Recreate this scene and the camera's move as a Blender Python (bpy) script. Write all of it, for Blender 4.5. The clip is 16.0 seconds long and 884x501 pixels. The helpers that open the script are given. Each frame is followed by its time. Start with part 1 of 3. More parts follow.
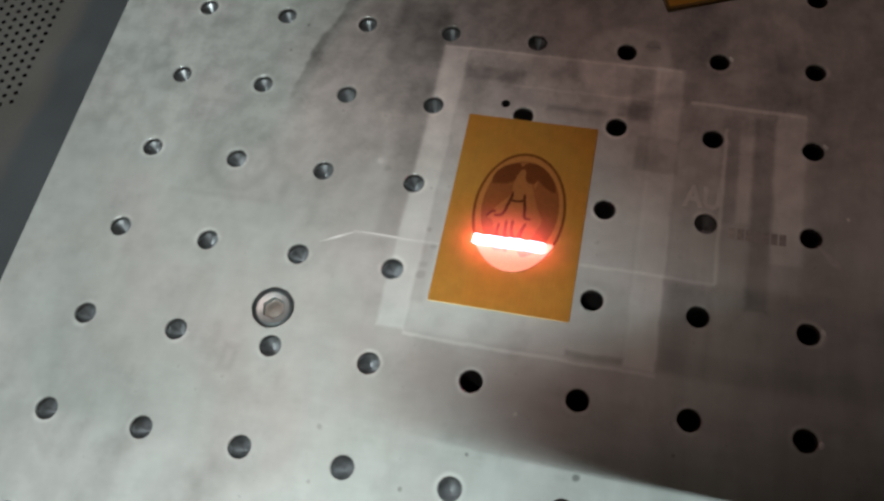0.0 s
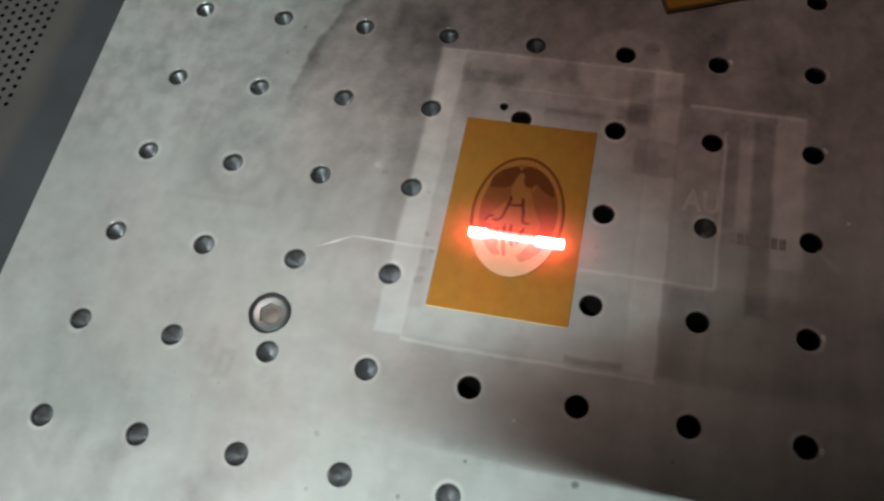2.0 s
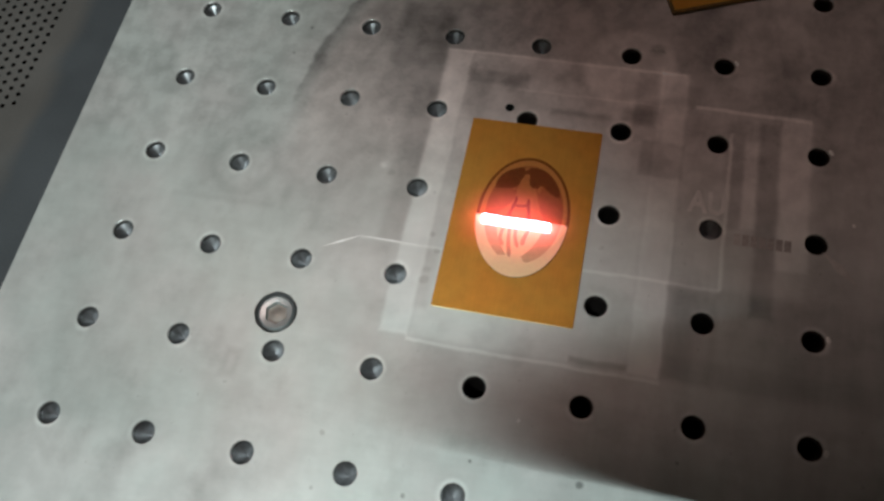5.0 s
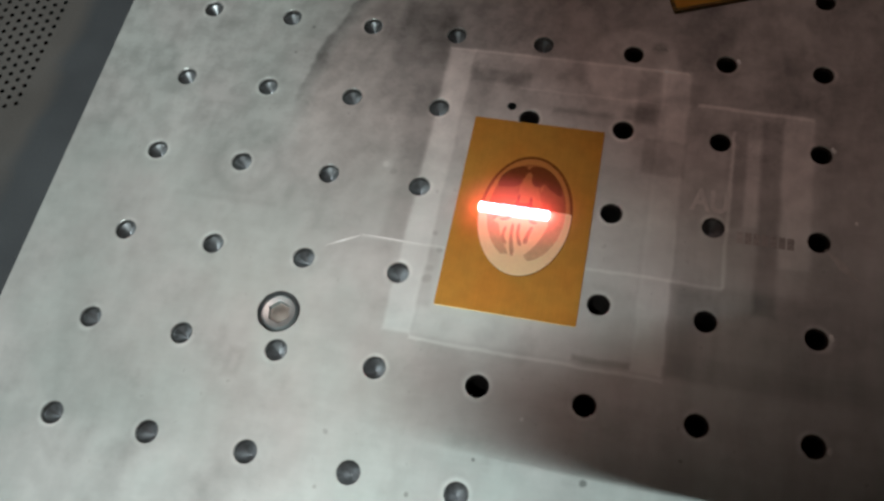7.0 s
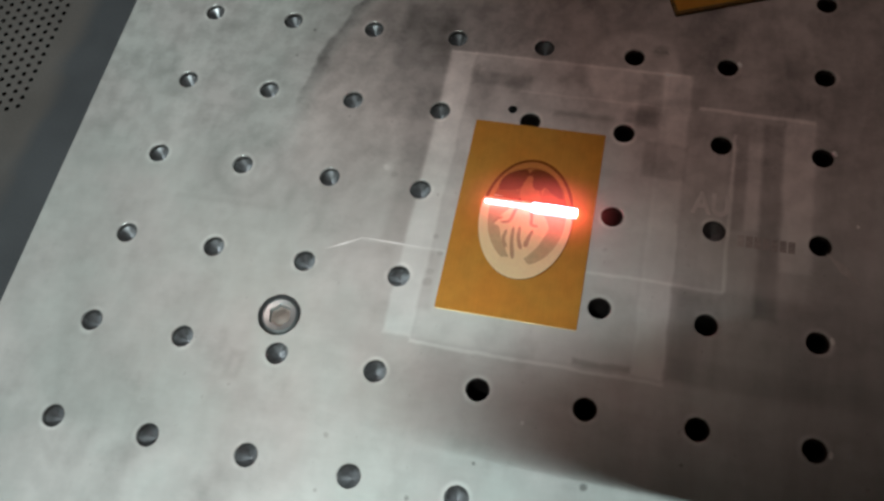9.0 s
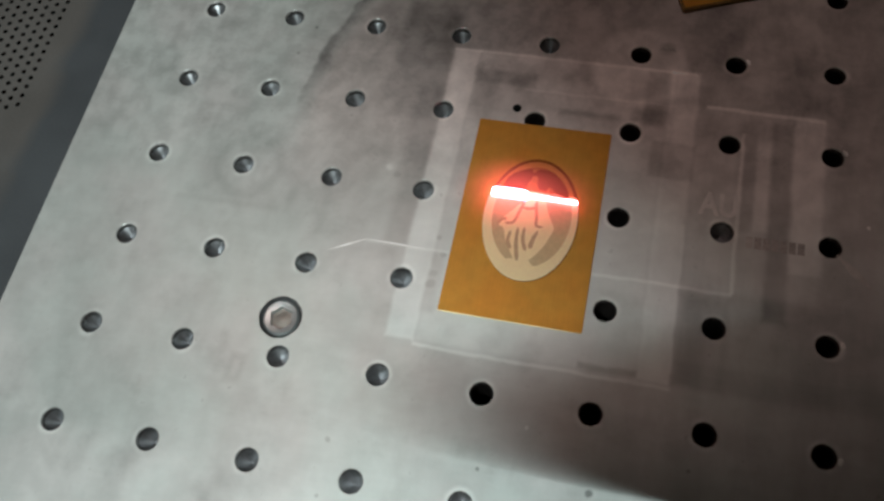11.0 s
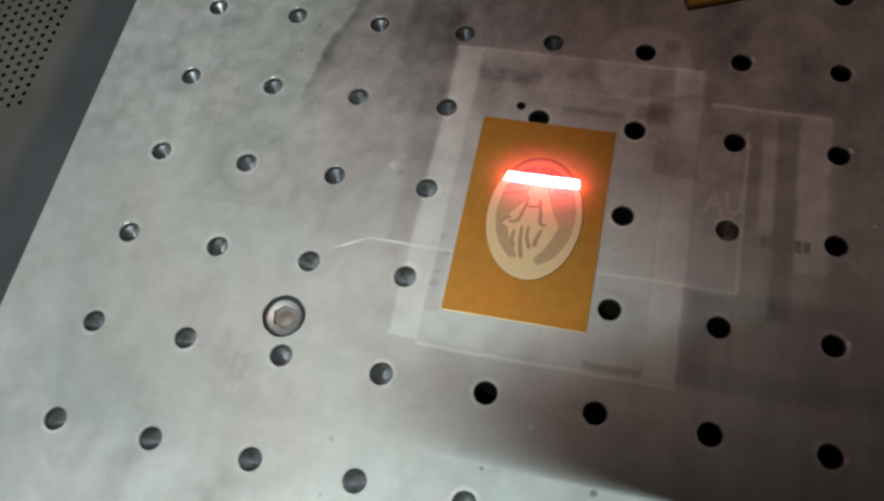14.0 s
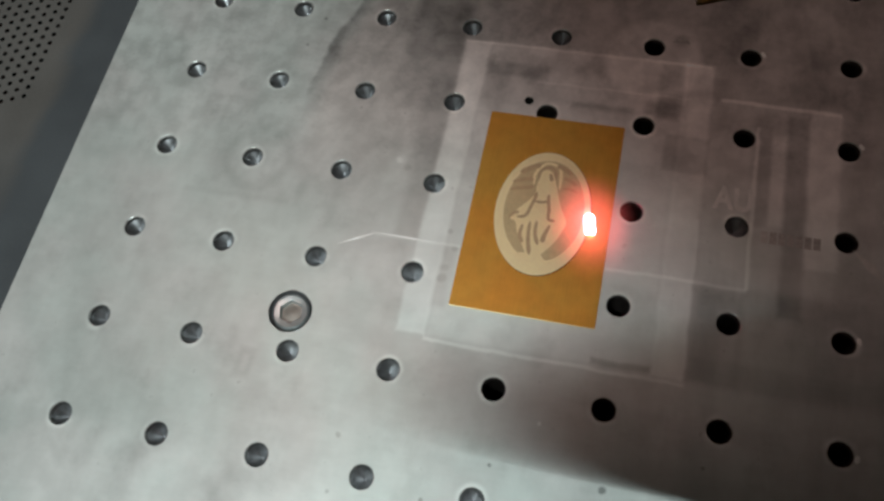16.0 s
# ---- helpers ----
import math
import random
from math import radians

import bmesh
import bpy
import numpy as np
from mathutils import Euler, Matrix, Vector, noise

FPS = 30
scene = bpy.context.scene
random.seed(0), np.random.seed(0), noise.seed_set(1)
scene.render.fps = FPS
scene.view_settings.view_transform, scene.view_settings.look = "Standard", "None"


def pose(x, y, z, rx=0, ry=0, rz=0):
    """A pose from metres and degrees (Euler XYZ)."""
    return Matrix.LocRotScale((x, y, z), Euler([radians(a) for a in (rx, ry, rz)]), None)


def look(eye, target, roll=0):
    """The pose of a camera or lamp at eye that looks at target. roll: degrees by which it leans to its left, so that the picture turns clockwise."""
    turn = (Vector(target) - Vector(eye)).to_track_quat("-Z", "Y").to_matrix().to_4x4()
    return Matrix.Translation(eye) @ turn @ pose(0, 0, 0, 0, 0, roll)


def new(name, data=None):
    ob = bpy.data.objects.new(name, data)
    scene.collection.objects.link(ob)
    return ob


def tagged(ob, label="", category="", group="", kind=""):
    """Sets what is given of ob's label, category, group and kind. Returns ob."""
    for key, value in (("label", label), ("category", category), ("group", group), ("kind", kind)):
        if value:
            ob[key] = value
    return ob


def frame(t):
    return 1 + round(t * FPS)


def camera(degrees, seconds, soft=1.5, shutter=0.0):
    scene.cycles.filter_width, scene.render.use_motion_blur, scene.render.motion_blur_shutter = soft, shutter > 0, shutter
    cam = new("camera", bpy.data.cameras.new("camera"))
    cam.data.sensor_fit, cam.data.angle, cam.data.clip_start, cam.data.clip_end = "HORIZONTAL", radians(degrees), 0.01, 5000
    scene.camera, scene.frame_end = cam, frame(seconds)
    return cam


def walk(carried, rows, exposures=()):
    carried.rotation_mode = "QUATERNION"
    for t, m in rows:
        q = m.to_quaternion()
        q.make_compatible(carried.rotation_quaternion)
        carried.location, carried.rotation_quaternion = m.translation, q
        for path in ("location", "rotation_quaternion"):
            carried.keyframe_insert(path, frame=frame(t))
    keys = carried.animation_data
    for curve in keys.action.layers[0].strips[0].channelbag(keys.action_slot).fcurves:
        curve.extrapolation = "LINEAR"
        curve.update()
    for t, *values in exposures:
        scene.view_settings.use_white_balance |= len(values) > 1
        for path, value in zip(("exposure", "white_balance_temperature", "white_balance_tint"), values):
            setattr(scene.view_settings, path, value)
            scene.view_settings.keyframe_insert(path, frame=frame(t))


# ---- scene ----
# ---------------- camera ----------------
cam = camera(56.68, 16.0, soft=2.7)
PATH = [
    (0, (0.18766, -0.03939, 0.29184), (0.13482, 0.08893, 0), -11.713),
    (0.5, (0.18649, -0.03908, 0.29128), (0.13395, 0.08859, 0), -11.716),
    (1, (0.18602, -0.03901, 0.29056), (0.13251, 0.08800, 0), -11.883),
    (1.5, (0.18589, -0.03717, 0.28998), (0.13350, 0.08861, 0), -11.764),
    (2, (0.18671, -0.03597, 0.29115), (0.13519, 0.09105, 0), -11.524),
    (2.5, (0.18765, -0.03721, 0.29201), (0.13608, 0.09210, 0), -11.301),
    (3, (0.18793, -0.03708, 0.29401), (0.13572, 0.09252, 0), -11.525),
    (3.5, (0.18597, -0.03783, 0.29531), (0.13333, 0.09275, 0), -11.166),
    (4, (0.18696, -0.03663, 0.29418), (0.13315, 0.09206, 0), -11.871),
    (6.5, (0.18518, -0.03619, 0.29161), (0.13214, 0.09045, 0), -11.805),
    (7, (0.18579, -0.03677, 0.29204), (0.13213, 0.09014, 0), -12.185),
    (7.5, (0.18548, -0.03750, 0.29154), (0.13164, 0.08939, 0), -12.344),
    (8, (0.18575, -0.03739, 0.29348), (0.13105, 0.08946, 0), -12.549),
    (8.5, (0.18486, -0.03852, 0.29507), (0.12996, 0.09133, 0), -11.848),
    (9, (0.18646, -0.03560, 0.29240), (0.13158, 0.09149, 0), -12.584),
    (11.5, (0.18487, -0.03097, 0.28808), (0.12968, 0.09076, 0), -13.506),
    (12, (0.18380, -0.03145, 0.28640), (0.12905, 0.08891, 0), -13.539),
    (12.5, (0.18326, -0.03089, 0.28684), (0.12845, 0.08995, 0), -13.390),
    (13, (0.18294, -0.03089, 0.28769), (0.12799, 0.09043, 0), -13.218),
    (13.5, (0.18389, -0.02953, 0.28801), (0.12915, 0.09162, 0), -13.394),
    (14, (0.18465, -0.03026, 0.28852), (0.12886, 0.09103, 0), -13.855),
    (14.5, (0.18365, -0.02987, 0.28819), (0.12798, 0.09059, 0), -13.969),
    (15, (0.18266, -0.03069, 0.28839), (0.12747, 0.09060, 0), -13.580),
    (15.5, (0.18270, -0.03023, 0.28885), (0.12644, 0.09110, 0), -13.749),
    (16, (0.18169, -0.03057, 0.28694), (0.12641, 0.08865, 0), -13.799),
]
walk(cam, [(t, look(eye, target, roll)) for t, eye, target, roll in PATH])

# ---------------- world and light ----------------
world = bpy.data.worlds.new("room_air")
scene.world = world
world.use_nodes = True
world.node_tree.nodes["Background"].inputs["Color"].default_value = (0.75, 0.8, 0.78, 1)
world.node_tree.nodes["Background"].inputs["Strength"].default_value = 0.035
scene.view_settings.exposure = 0.0


def area_lamp(name, eye, target, sx, sy, watts, colour, shape="RECTANGLE"):
    data = bpy.data.lights.new(name, "AREA")
    data.shape, data.size, data.size_y, data.energy, data.color = shape, sx, sy, watts, colour
    ob = new(name, data)
    ob.matrix_world = look(eye, target)
    return ob


LAMP = (0.02, -0.45, 1.15)
area_lamp("bench_tube", LAMP, (LAMP[0], LAMP[1] + 0.001, 0), 0.125, 0.0028, 13.5, (0.855, 1.0, 0.985), "ELLIPSE")
# unseen warm fill, added to lift the shaded far and right parts
area_lamp("unseen_fill", (-0.30, 0.52, 1.85), (-0.30, 0.521, 0), 0.9, 0.30, 4.4, (1.0, 0.715, 0.64))


# ---------------- materials ----------------
class Nodes:
    """A small writer for one node material."""

    def __init__(self, name):
        self.mat = bpy.data.materials.new(name)
        self.mat.use_nodes = True
        self.tree = self.mat.node_tree
        self.bsdf = self.tree.nodes["Principled BSDF"]
        self.out = self.tree.nodes["Material Output"]

    def node(self, kind, **props):
        n = self.tree.nodes.new(kind)
        for key, value in props.items():
            setattr(n, key, value)
        return n

    def put(self, socket, value):
        if isinstance(value, bpy.types.NodeSocket):
            self.tree.links.new(value, socket)
        else:
            socket.default_value = value

    def math(self, op, a, b=0.0, c=0.0, clamp=False):
        n = self.node("ShaderNodeMath", operation=op, use_clamp=clamp)
        for s, v in zip(n.inputs, (a, b, c)):
            self.put(s, v)
        return n.outputs[0]

    def vec(self, op, a, b=(0, 0, 0)):
        n = self.node("ShaderNodeVectorMath", operation=op)
        self.put(n.inputs[0], a)
        self.put(n.inputs[1], b)
        return n.outputs[0]

    def noise(self, at, scale, detail=4.0, rough=0.55):
        n = self.node("ShaderNodeTexNoise")
        self.put(n.inputs["Vector"], at)
        n.inputs["Scale"].default_value, n.inputs["Detail"].default_value = scale, detail
        n.inputs["Roughness"].default_value = rough
        return n.outputs[0]

    def span(self, v, a, b, lo=0.0, hi=1.0, smooth=True):
        n = self.node("ShaderNodeMapRange", interpolation_type="SMOOTHSTEP" if smooth else "LINEAR")
        for s, x in zip(n.inputs, (v, a, b, lo, hi)):
            self.put(s, x)
        return n.outputs[0]

    def mix(self, k, a, b):
        n = self.node("ShaderNodeMix", data_type="RGBA")
        self.put(n.inputs[0], k)
        self.put(n.inputs[6], a)
        self.put(n.inputs[7], b)
        return n.outputs[2]

    def place(self, what="Object"):
        return self.node("ShaderNodeTexCoord").outputs[what]

    def bump(self, height, strength=0.2, dist=0.0005):
        n = self.node("ShaderNodeBump")
        n.inputs["Strength"].default_value, n.inputs["Distance"].default_value = strength, dist
        self.put(n.inputs["Height"], height)
        self.put(self.bsdf.inputs["Normal"], n.outputs[0])

    def set(self, **kw):
        for key, value in kw.items():
            self.put(self.bsdf.inputs[key.replace("_", " ")], value)
        return self.mat


def plain(name, colour, rough=0.5, metal=0.0, grain=120.0, vary=0.12, bump=0.05):
    n = Nodes(name)
    at = n.place()
    k = n.noise(at, grain)
    big = n.noise(at, grain / 9)
    k = n.math("ADD", n.math("MULTIPLY", k, 0.5), n.math("MULTIPLY", big, 0.5))
    dark = tuple(c * (1 - vary) for c in colour) + (1,)
    lite = tuple(min(1, c * (1 + vary)) for c in colour) + (1,)
    n.bump(k, bump)
    return n.set(Base_Color=n.mix(n.span(k, 0.3, 0.7), dark, lite), Metallic=metal,
                 Roughness=n.span(k, 0.2, 0.8, rough * 0.85, min(1, rough * 1.15)))


# Wear on the table top, in millimetres: x0, x1, y0, y1, soft edge, change of tone.
# thin engraved lines, pale engraved bands, dull smudges
ENGRAVED_LINES = [
    (116, 219, 187.2, 188.6, 0.6, 0.12), (127, 221, 52.0, 53.4, 0.6, 0.16), (150, 212, 170.4, 171.6, 0.6, 0.07),
    (224, 270, 171.4, 173.2, 0.6, 0.18), (238.3, 239.7, 92, 162, 0.6, 0.13), (188, 239, 91.2, 92.6, 0.6, 0.13),
    (219.4, 220.6, 54, 118, 0.6, 0.08), (99, 133, 90.9, 91.9, 0.6, 0.1),
]
ENGRAVED_LIT_BANDS = [
    (116, 127, 54, 188, 1.0, 0.13), (116, 127, 96, 188, 2.0, 0.05), (209, 220, 54, 189, 1.2, 0.125),
    (127, 209, 54, 188, 2.0, 0.09), (258.5, 270, 104, 172, 1.2, 0.1), (244.8, 250.2, 119, 159.5, 1.2, 0.08),
    # the 220-270 band is engraved, with its tone raised to paint softer shade
    (222, 237, 93, 134, 2.5, 0.05), (205, 224, 113, 140, 3.0, 0.06), (212, 221, 146, 187, 1.5, 0.04), (188, 219, 90, 130, 5.0, 0.08), (220, 270, 92, 172, 2.5, 0.05),
    (86, 116, 66, 86, 4.0, 0.03),
]
SMUDGES = [
    (250.2, 258, 83, 169, 1.4, -0.1), (239.8, 244.6, 118, 158, 1.0, -0.06), (204, 220.8, 137, 153.5, 1.2, -0.15), (221, 239, 54, 90, 2.0, -0.1), (239, 250, 54, 92, 3.0, -0.06),
    (188, 209, 54.6, 57.0, 1.0, -0.2), (172, 209, 55, 86, 6.0, -0.07), (106, 116.2, 92, 165, 2.5, -0.06), (59.8, 66.2, 26, 37, 1.6, -0.08), (61.7, 64.3, 28.5, 34.5, 1.2, 0.05), (15, 60, 97.4, 99.6, 1.4, -0.035), (62, 65.5, 97, 118, 1.5, -0.03), (15, 64, 99, 128, 3.0, -0.015),
    (127, 132, 66, 90, 1.5, -0.08), (230, 252, 138, 152, 3.0, -0.05), (250, 330, 54, 92, 5.0, -0.09), (221, 300, 54.5, 64, 1.2, -0.03),
]
FAR_SMUDGES_AND_SHADE = [
    (128, 154, 172.4, 179.0, 1.6, -0.11), (128, 152, 160, 184, 3.0, -0.07), (165, 190, 160.6, 163.2, 1.3, -0.11),
    (222, 252, 158, 168, 3.0, -0.07), (89.5, 94.5, 158, 212, 1.8, -0.05), (93, 116, 150, 212, 4.0, -0.065), (199, 208, 160, 187, 1.6, -0.13), (192, 200, 172, 187, 2.0, -0.05), (194, 211, 161.5, 168, 1.5, -0.09), (172, 187, 157, 164, 2.0, -0.05),
    (160, 178, 176, 184, 3.0, -0.1), (262, 272, 176, 183, 3.0, -0.12), (99, 116.4, 164, 205, 4.0, -0.04),
    # far end: grime, and light falloff painted into the tone
    (120, 236, 190, 300, 6.0, -0.06), (80, 120, 186, 300, 8.0, -0.09),
]
# pits and specks: x, y, radius, change of tone
SPECKS = [
    (128.0, 97.3, 1.5, -0.13), (131.0, 90.0, 1.8, -0.11), (128.8, 77.5, 2.6, -0.14), (129.0, 82.0, 2.0, -0.08),
    (125.0, 116.1, 1.1, -0.13), (101.0, 125.3, 2.2, 0.10), (105.0, 122.4, 2.0, -0.08), (206.0, 200.0, 4.6, -0.15), (138.9, -3.2, 1.2, -0.22),
    (106.2, -6.9, 1.0, -0.15), (105.2, 12.4, 1.4, -0.15), (198.3, 11.9, 1.8, -0.25),
    (159.8, 12.5, 1.0, -0.25), (229.8, 26.0, 1.0, -0.2), (50.6, 191.1, 1.1, -0.2),
    (46.4, 176.3, 1.1, -0.16), (173.6, 29.8, 1.0, 0.18), (286.6, 127.4, 1.0, 0.4),
    (102.0, 126.0, 2.9, 0.06), (156.0, 39.0, 7.0, 0.17), (117.0, 39.0, 6.5, 0.07), (273.0, 78.0, 7.0, 0.07), (273.0, 117.0, 7.0, 0.05),
]


def table_metal():
    n = Nodes("worn_satin_steel")
    at = n.place()
    wob = n.node("ShaderNodeTexNoise")
    n.put(wob.inputs["Vector"], at)
    wob.inputs["Scale"].default_value, wob.inputs["Detail"].default_value = 90.0, 3.0
    shift = n.vec("SCALE", n.vec("SUBTRACT", wob.outputs["Color"], (0.5, 0.5, 0.5)))
    shift.node.inputs["Scale"].default_value = 0.0022
    flat = n.vec("MULTIPLY", n.vec("ADD", at, shift), (1, 1, 0))
    tone = 0.0
    for x0, x1, y0, y1, soft, amount in ENGRAVED_LINES + ENGRAVED_LIT_BANDS + SMUDGES + FAR_SMUDGES_AND_SHADE:
        off = n.vec("ABSOLUTE", n.vec("SUBTRACT", flat, ((x0 + x1) / 2000, (y0 + y1) / 2000, 0)))
        off = n.vec("SUBTRACT", off, ((x1 - x0) / 2000, (y1 - y0) / 2000, 0))
        parts_ = n.node("ShaderNodeSeparateXYZ")
        n.put(parts_.inputs[0], off)
        far = n.math("MAXIMUM", parts_.outputs[0], parts_.outputs[1])
        tone = n.math("ADD", tone, n.span(far, -soft / 1000, soft / 1000, amount * (1.45 if y1 > 155 else 1.1), 0.0))
    for x, y, radius, amount in SPECKS:
        gap = n.node("ShaderNodeVectorMath", operation="DISTANCE")
        n.put(gap.inputs[0], flat)
        gap.inputs[1].default_value = (x / 1000, y / 1000, 0)
        tone = n.math("ADD", tone, n.span(gap.outputs["Value"], radius / 2500, radius / 1000, amount, 0.0))
    # smears and clouds of wear at several sizes
    cloud = n.noise(at, 14.0, 5.0, 0.6)
    smear = n.noise(n.vec("MULTIPLY", at, (34.0, 11.0, 1.0)), 1.0, 5.0, 0.65)
    fine = n.noise(n.vec("MULTIPLY", at, (90.0, 520.0, 1.0)), 1.0, 3.0, 0.6)
    speck = n.span(n.noise(at, 260.0, 2.0, 0.5), 0.70, 0.78, 0.0, -0.10)
    # ring left by a round foot
    ring = n.node("ShaderNodeVectorMath", operation="DISTANCE")
    n.put(ring.inputs[0], flat)
    ring.inputs[1].default_value = (0.042, 0.117, 0)
    band = n.math("ABSOLUTE", n.math("SUBTRACT", ring.outputs["Value"], 0.0135))
    ringed = n.span(band, 0.0005, 0.0035, -0.045, 0.0)
    # long curved dark band, sharp on its left and fading to the right
    sep = n.node("ShaderNodeSeparateXYZ")
    n.put(sep.inputs[0], flat)
    bend = n.math("ADD", sep.outputs[1], -0.148)
    across = n.math("SUBTRACT", sep.outputs[0], n.math("MULTIPLY_ADD", n.math("MULTIPLY", bend, bend), 3.86, 0.0535))
    across = n.math("ADD", across, n.span(n.noise(at, 60.0, 3.0, 0.6), 0.3, 0.7, -0.0012, 0.0012))
    streak_fade = n.math("ADD", n.span(across, 0.0015, 0.0085, -0.15, 0.0), n.span(across, 0.0, 0.060, -0.09, 0.0))
    streak = n.math("MULTIPLY", n.math("MULTIPLY", streak_fade, n.span(across, -0.0012, 0.0010)), n.span(sep.outputs[1], 0.138, 0.166))
    v = n.math("ADD", 0.55, tone)
    v = n.math("ADD", v, n.span(cloud, 0.3, 0.7, -0.05, 0.05))
    v = n.math("ADD", v, n.span(smear, 0.3, 0.7, -0.03, 0.03))
    v = n.math("ADD", v, n.span(fine, 0.3, 0.7, -0.007, 0.007))
    disc = n.node("ShaderNodeVectorMath", operation="DISTANCE")
    n.put(disc.inputs[0], flat)
    disc.inputs[1].default_value = (0.195, 0.189, 0)
    rubbed = n.span(disc.outputs["Value"], 0.0175, 0.0225, 0.18, 0.0)
    patch_ = n.span(n.noise(at, 66.0, 3.0, 0.55), 0.32, 0.68, -0.024, 0.024)
    blot = n.span(n.noise(at, 42.0, 4.0, 0.6), 0.50, 0.70, 0.012, -0.055)
    # vertical rub marks on the far side, and bright burrs round the holes
    rub = n.span(n.noise(n.vec("MULTIPLY", at, (95.0, 22.0, 1.0)), 1.0, 3.0, 0.55), 0.3, 0.7, -0.04, 0.04)
    rub = n.math("MULTIPLY", rub, n.span(sep.outputs[0], 0.18, 0.23))
    cell = n.vec("SCALE", flat)
    cell.node.inputs["Scale"].default_value = 1 / 0.039
    cell = n.vec("SUBTRACT", n.vec("FRACTION", n.vec("ADD", cell, (10.5, 10.5, 0))), (0.5, 0.5, 0))
    near = n.node("ShaderNodeVectorMath", operation="LENGTH")
    n.put(near.inputs[0], cell)
    burr_glint = n.math("MULTIPLY", n.span(near.outputs["Value"], 0.115, 0.170, 0.20, 0.0), n.math("MULTIPLY", n.span(n.noise(at, 55.0, 2.0, 0.5), 0.40, 0.65), n.span(sep.outputs[0], -0.016, -0.012)))
    # brown grime in the far corner of the old etchings
    patchy = n.math("MULTIPLY", n.span(n.noise(n.vec("MULTIPLY", at, (1.0, 0.55, 1.0)), 75.0, 5.0, 0.62), 0.40, 0.62, 0.02, -0.085),
                    n.math("MULTIPLY", n.span(sep.outputs[1], 0.146, 0.168), n.span(sep.outputs[0], 0.100, 0.135)))
    mottle = n.math("MULTIPLY", n.span(n.noise(at, 130.0, 4.0, 0.62), 0.36, 0.64, -0.05, 0.05), n.span(sep.outputs[1], 0.09, 0.16, 0.2, 1.0))
    for extra in (mottle, patchy, patch_, speck, ringed, streak, rubbed, blot, rub, burr_glint):
        v = n.math("ADD", v, extra)
    v = n.math("MAXIMUM", v, 0.05)
    tint = n.mix(n.span(n.noise(at, 19.0, 3.0, 0.5), 0.35, 0.65), (0.925, 1.0, 0.968, 1), (0.975, 0.985, 0.965, 1))
    tint = n.mix(n.math("MULTIPLY", n.span(across, -0.002, 0.012), n.span(sep.outputs[1], 0.09, 0.165)), tint, (1.0, 0.935, 0.905, 1))
    n.bump(n.math("ADD", n.math("MULTIPLY", fine, 0.15), smear), 0.04, 0.0003)
    colour = n.vec("SCALE", tint)
    n.put(colour.node.inputs["Scale"], v)
    rough = n.math("ADD", n.span(smear, 0.2, 0.8, 0.37, 0.47), n.math("MULTIPLY", tone, 0.4))
    return n.set(Base_Color=colour, Metallic=0.4, Roughness=rough)


def brass_sheet():
    """Rolled brass with soft olive and orange clouds and fine rolling lines."""
    n = Nodes("brushed_brass")
    at = n.place()
    cloud = n.noise(at, 38.0, 3.0, 0.5)
    small = n.noise(at, 170.0, 4.0, 0.6)
    lines = n.noise(n.vec("MULTIPLY", at, (1500.0, 60.0, 1.0)), 1.0, 2.0, 0.5)
    tone = n.mix(n.span(cloud, 0.34, 0.64), (0.60, 0.282, 0.040, 1), (0.565, 0.302, 0.048, 1))
    k = n.math("ADD", n.span(small, 0.3, 0.7, 0.93, 1.05), n.span(lines, 0.3, 0.7, -0.03, 0.03))
    colour = n.vec("SCALE", tone)
    n.put(colour.node.inputs["Scale"], k)
    n.bump(n.math("ADD", small, n.math("MULTIPLY", lines, 0.5)), 0.04, 0.0003)
    return n.set(Base_Color=colour, Metallic=0.58, Roughness=n.span(cloud, 0.2, 0.8, 0.38, 0.52))


def glow_material(name, half):
    """Hot vapour: near white along its middle, red towards its rim."""
    n = Nodes(name)
    sep = n.node("ShaderNodeSeparateXYZ")
    n.put(sep.inputs[0], n.place())
    k = n.span(n.math("ABSOLUTE", sep.outputs[1]), half * 0.35, half * 0.98)
    e = n.node("ShaderNodeEmission")
    n.put(e.inputs["Color"], n.mix(k, (1.0, 0.15, 0.23, 1), (1.0, 0.06, 0.10, 1)))
    n.put(e.inputs["Strength"], n.span(k, 0.0, 1.0, 66.0, 20.0))
    n.tree.links.new(e.outputs[0], n.out.inputs["Surface"])
    return n.mat


def deck_sheet():
    """Powder coat that runs from warm grey into slate blue, with dust and fine orange peel."""
    n = Nodes("grey_to_slate_powder_coat")
    at = n.place()
    sep = n.node("ShaderNodeSeparateXYZ")
    n.put(sep.inputs[0], at)
    cloud, fine = n.noise(at, 26.0, 4.0, 0.6), n.noise(at, 900.0, 2.0, 0.5)
    x = n.math("ADD", sep.outputs[0], n.span(cloud, 0.3, 0.7, -0.003, 0.003))
    k = n.math("MULTIPLY", n.span(x, -0.311, -0.298, 1.0, 0.0), n.span(sep.outputs[1], -0.03, 0.05, 0.25, 1.0))
    tone = n.mix(k, (0.060, 0.068, 0.075, 1), (0.102, 0.097, 0.092, 1))
    colour = n.vec("SCALE", tone)
    n.put(colour.node.inputs["Scale"], n.math("ADD", n.span(cloud, 0.3, 0.7, 0.92, 1.08), n.span(fine, 0.3, 0.7, -0.06, 0.06)))
    n.bump(fine, 0.06, 0.0003)
    return n.set(Base_Color=colour, Roughness=n.span(cloud, 0.3, 0.7, 0.42, 0.52))


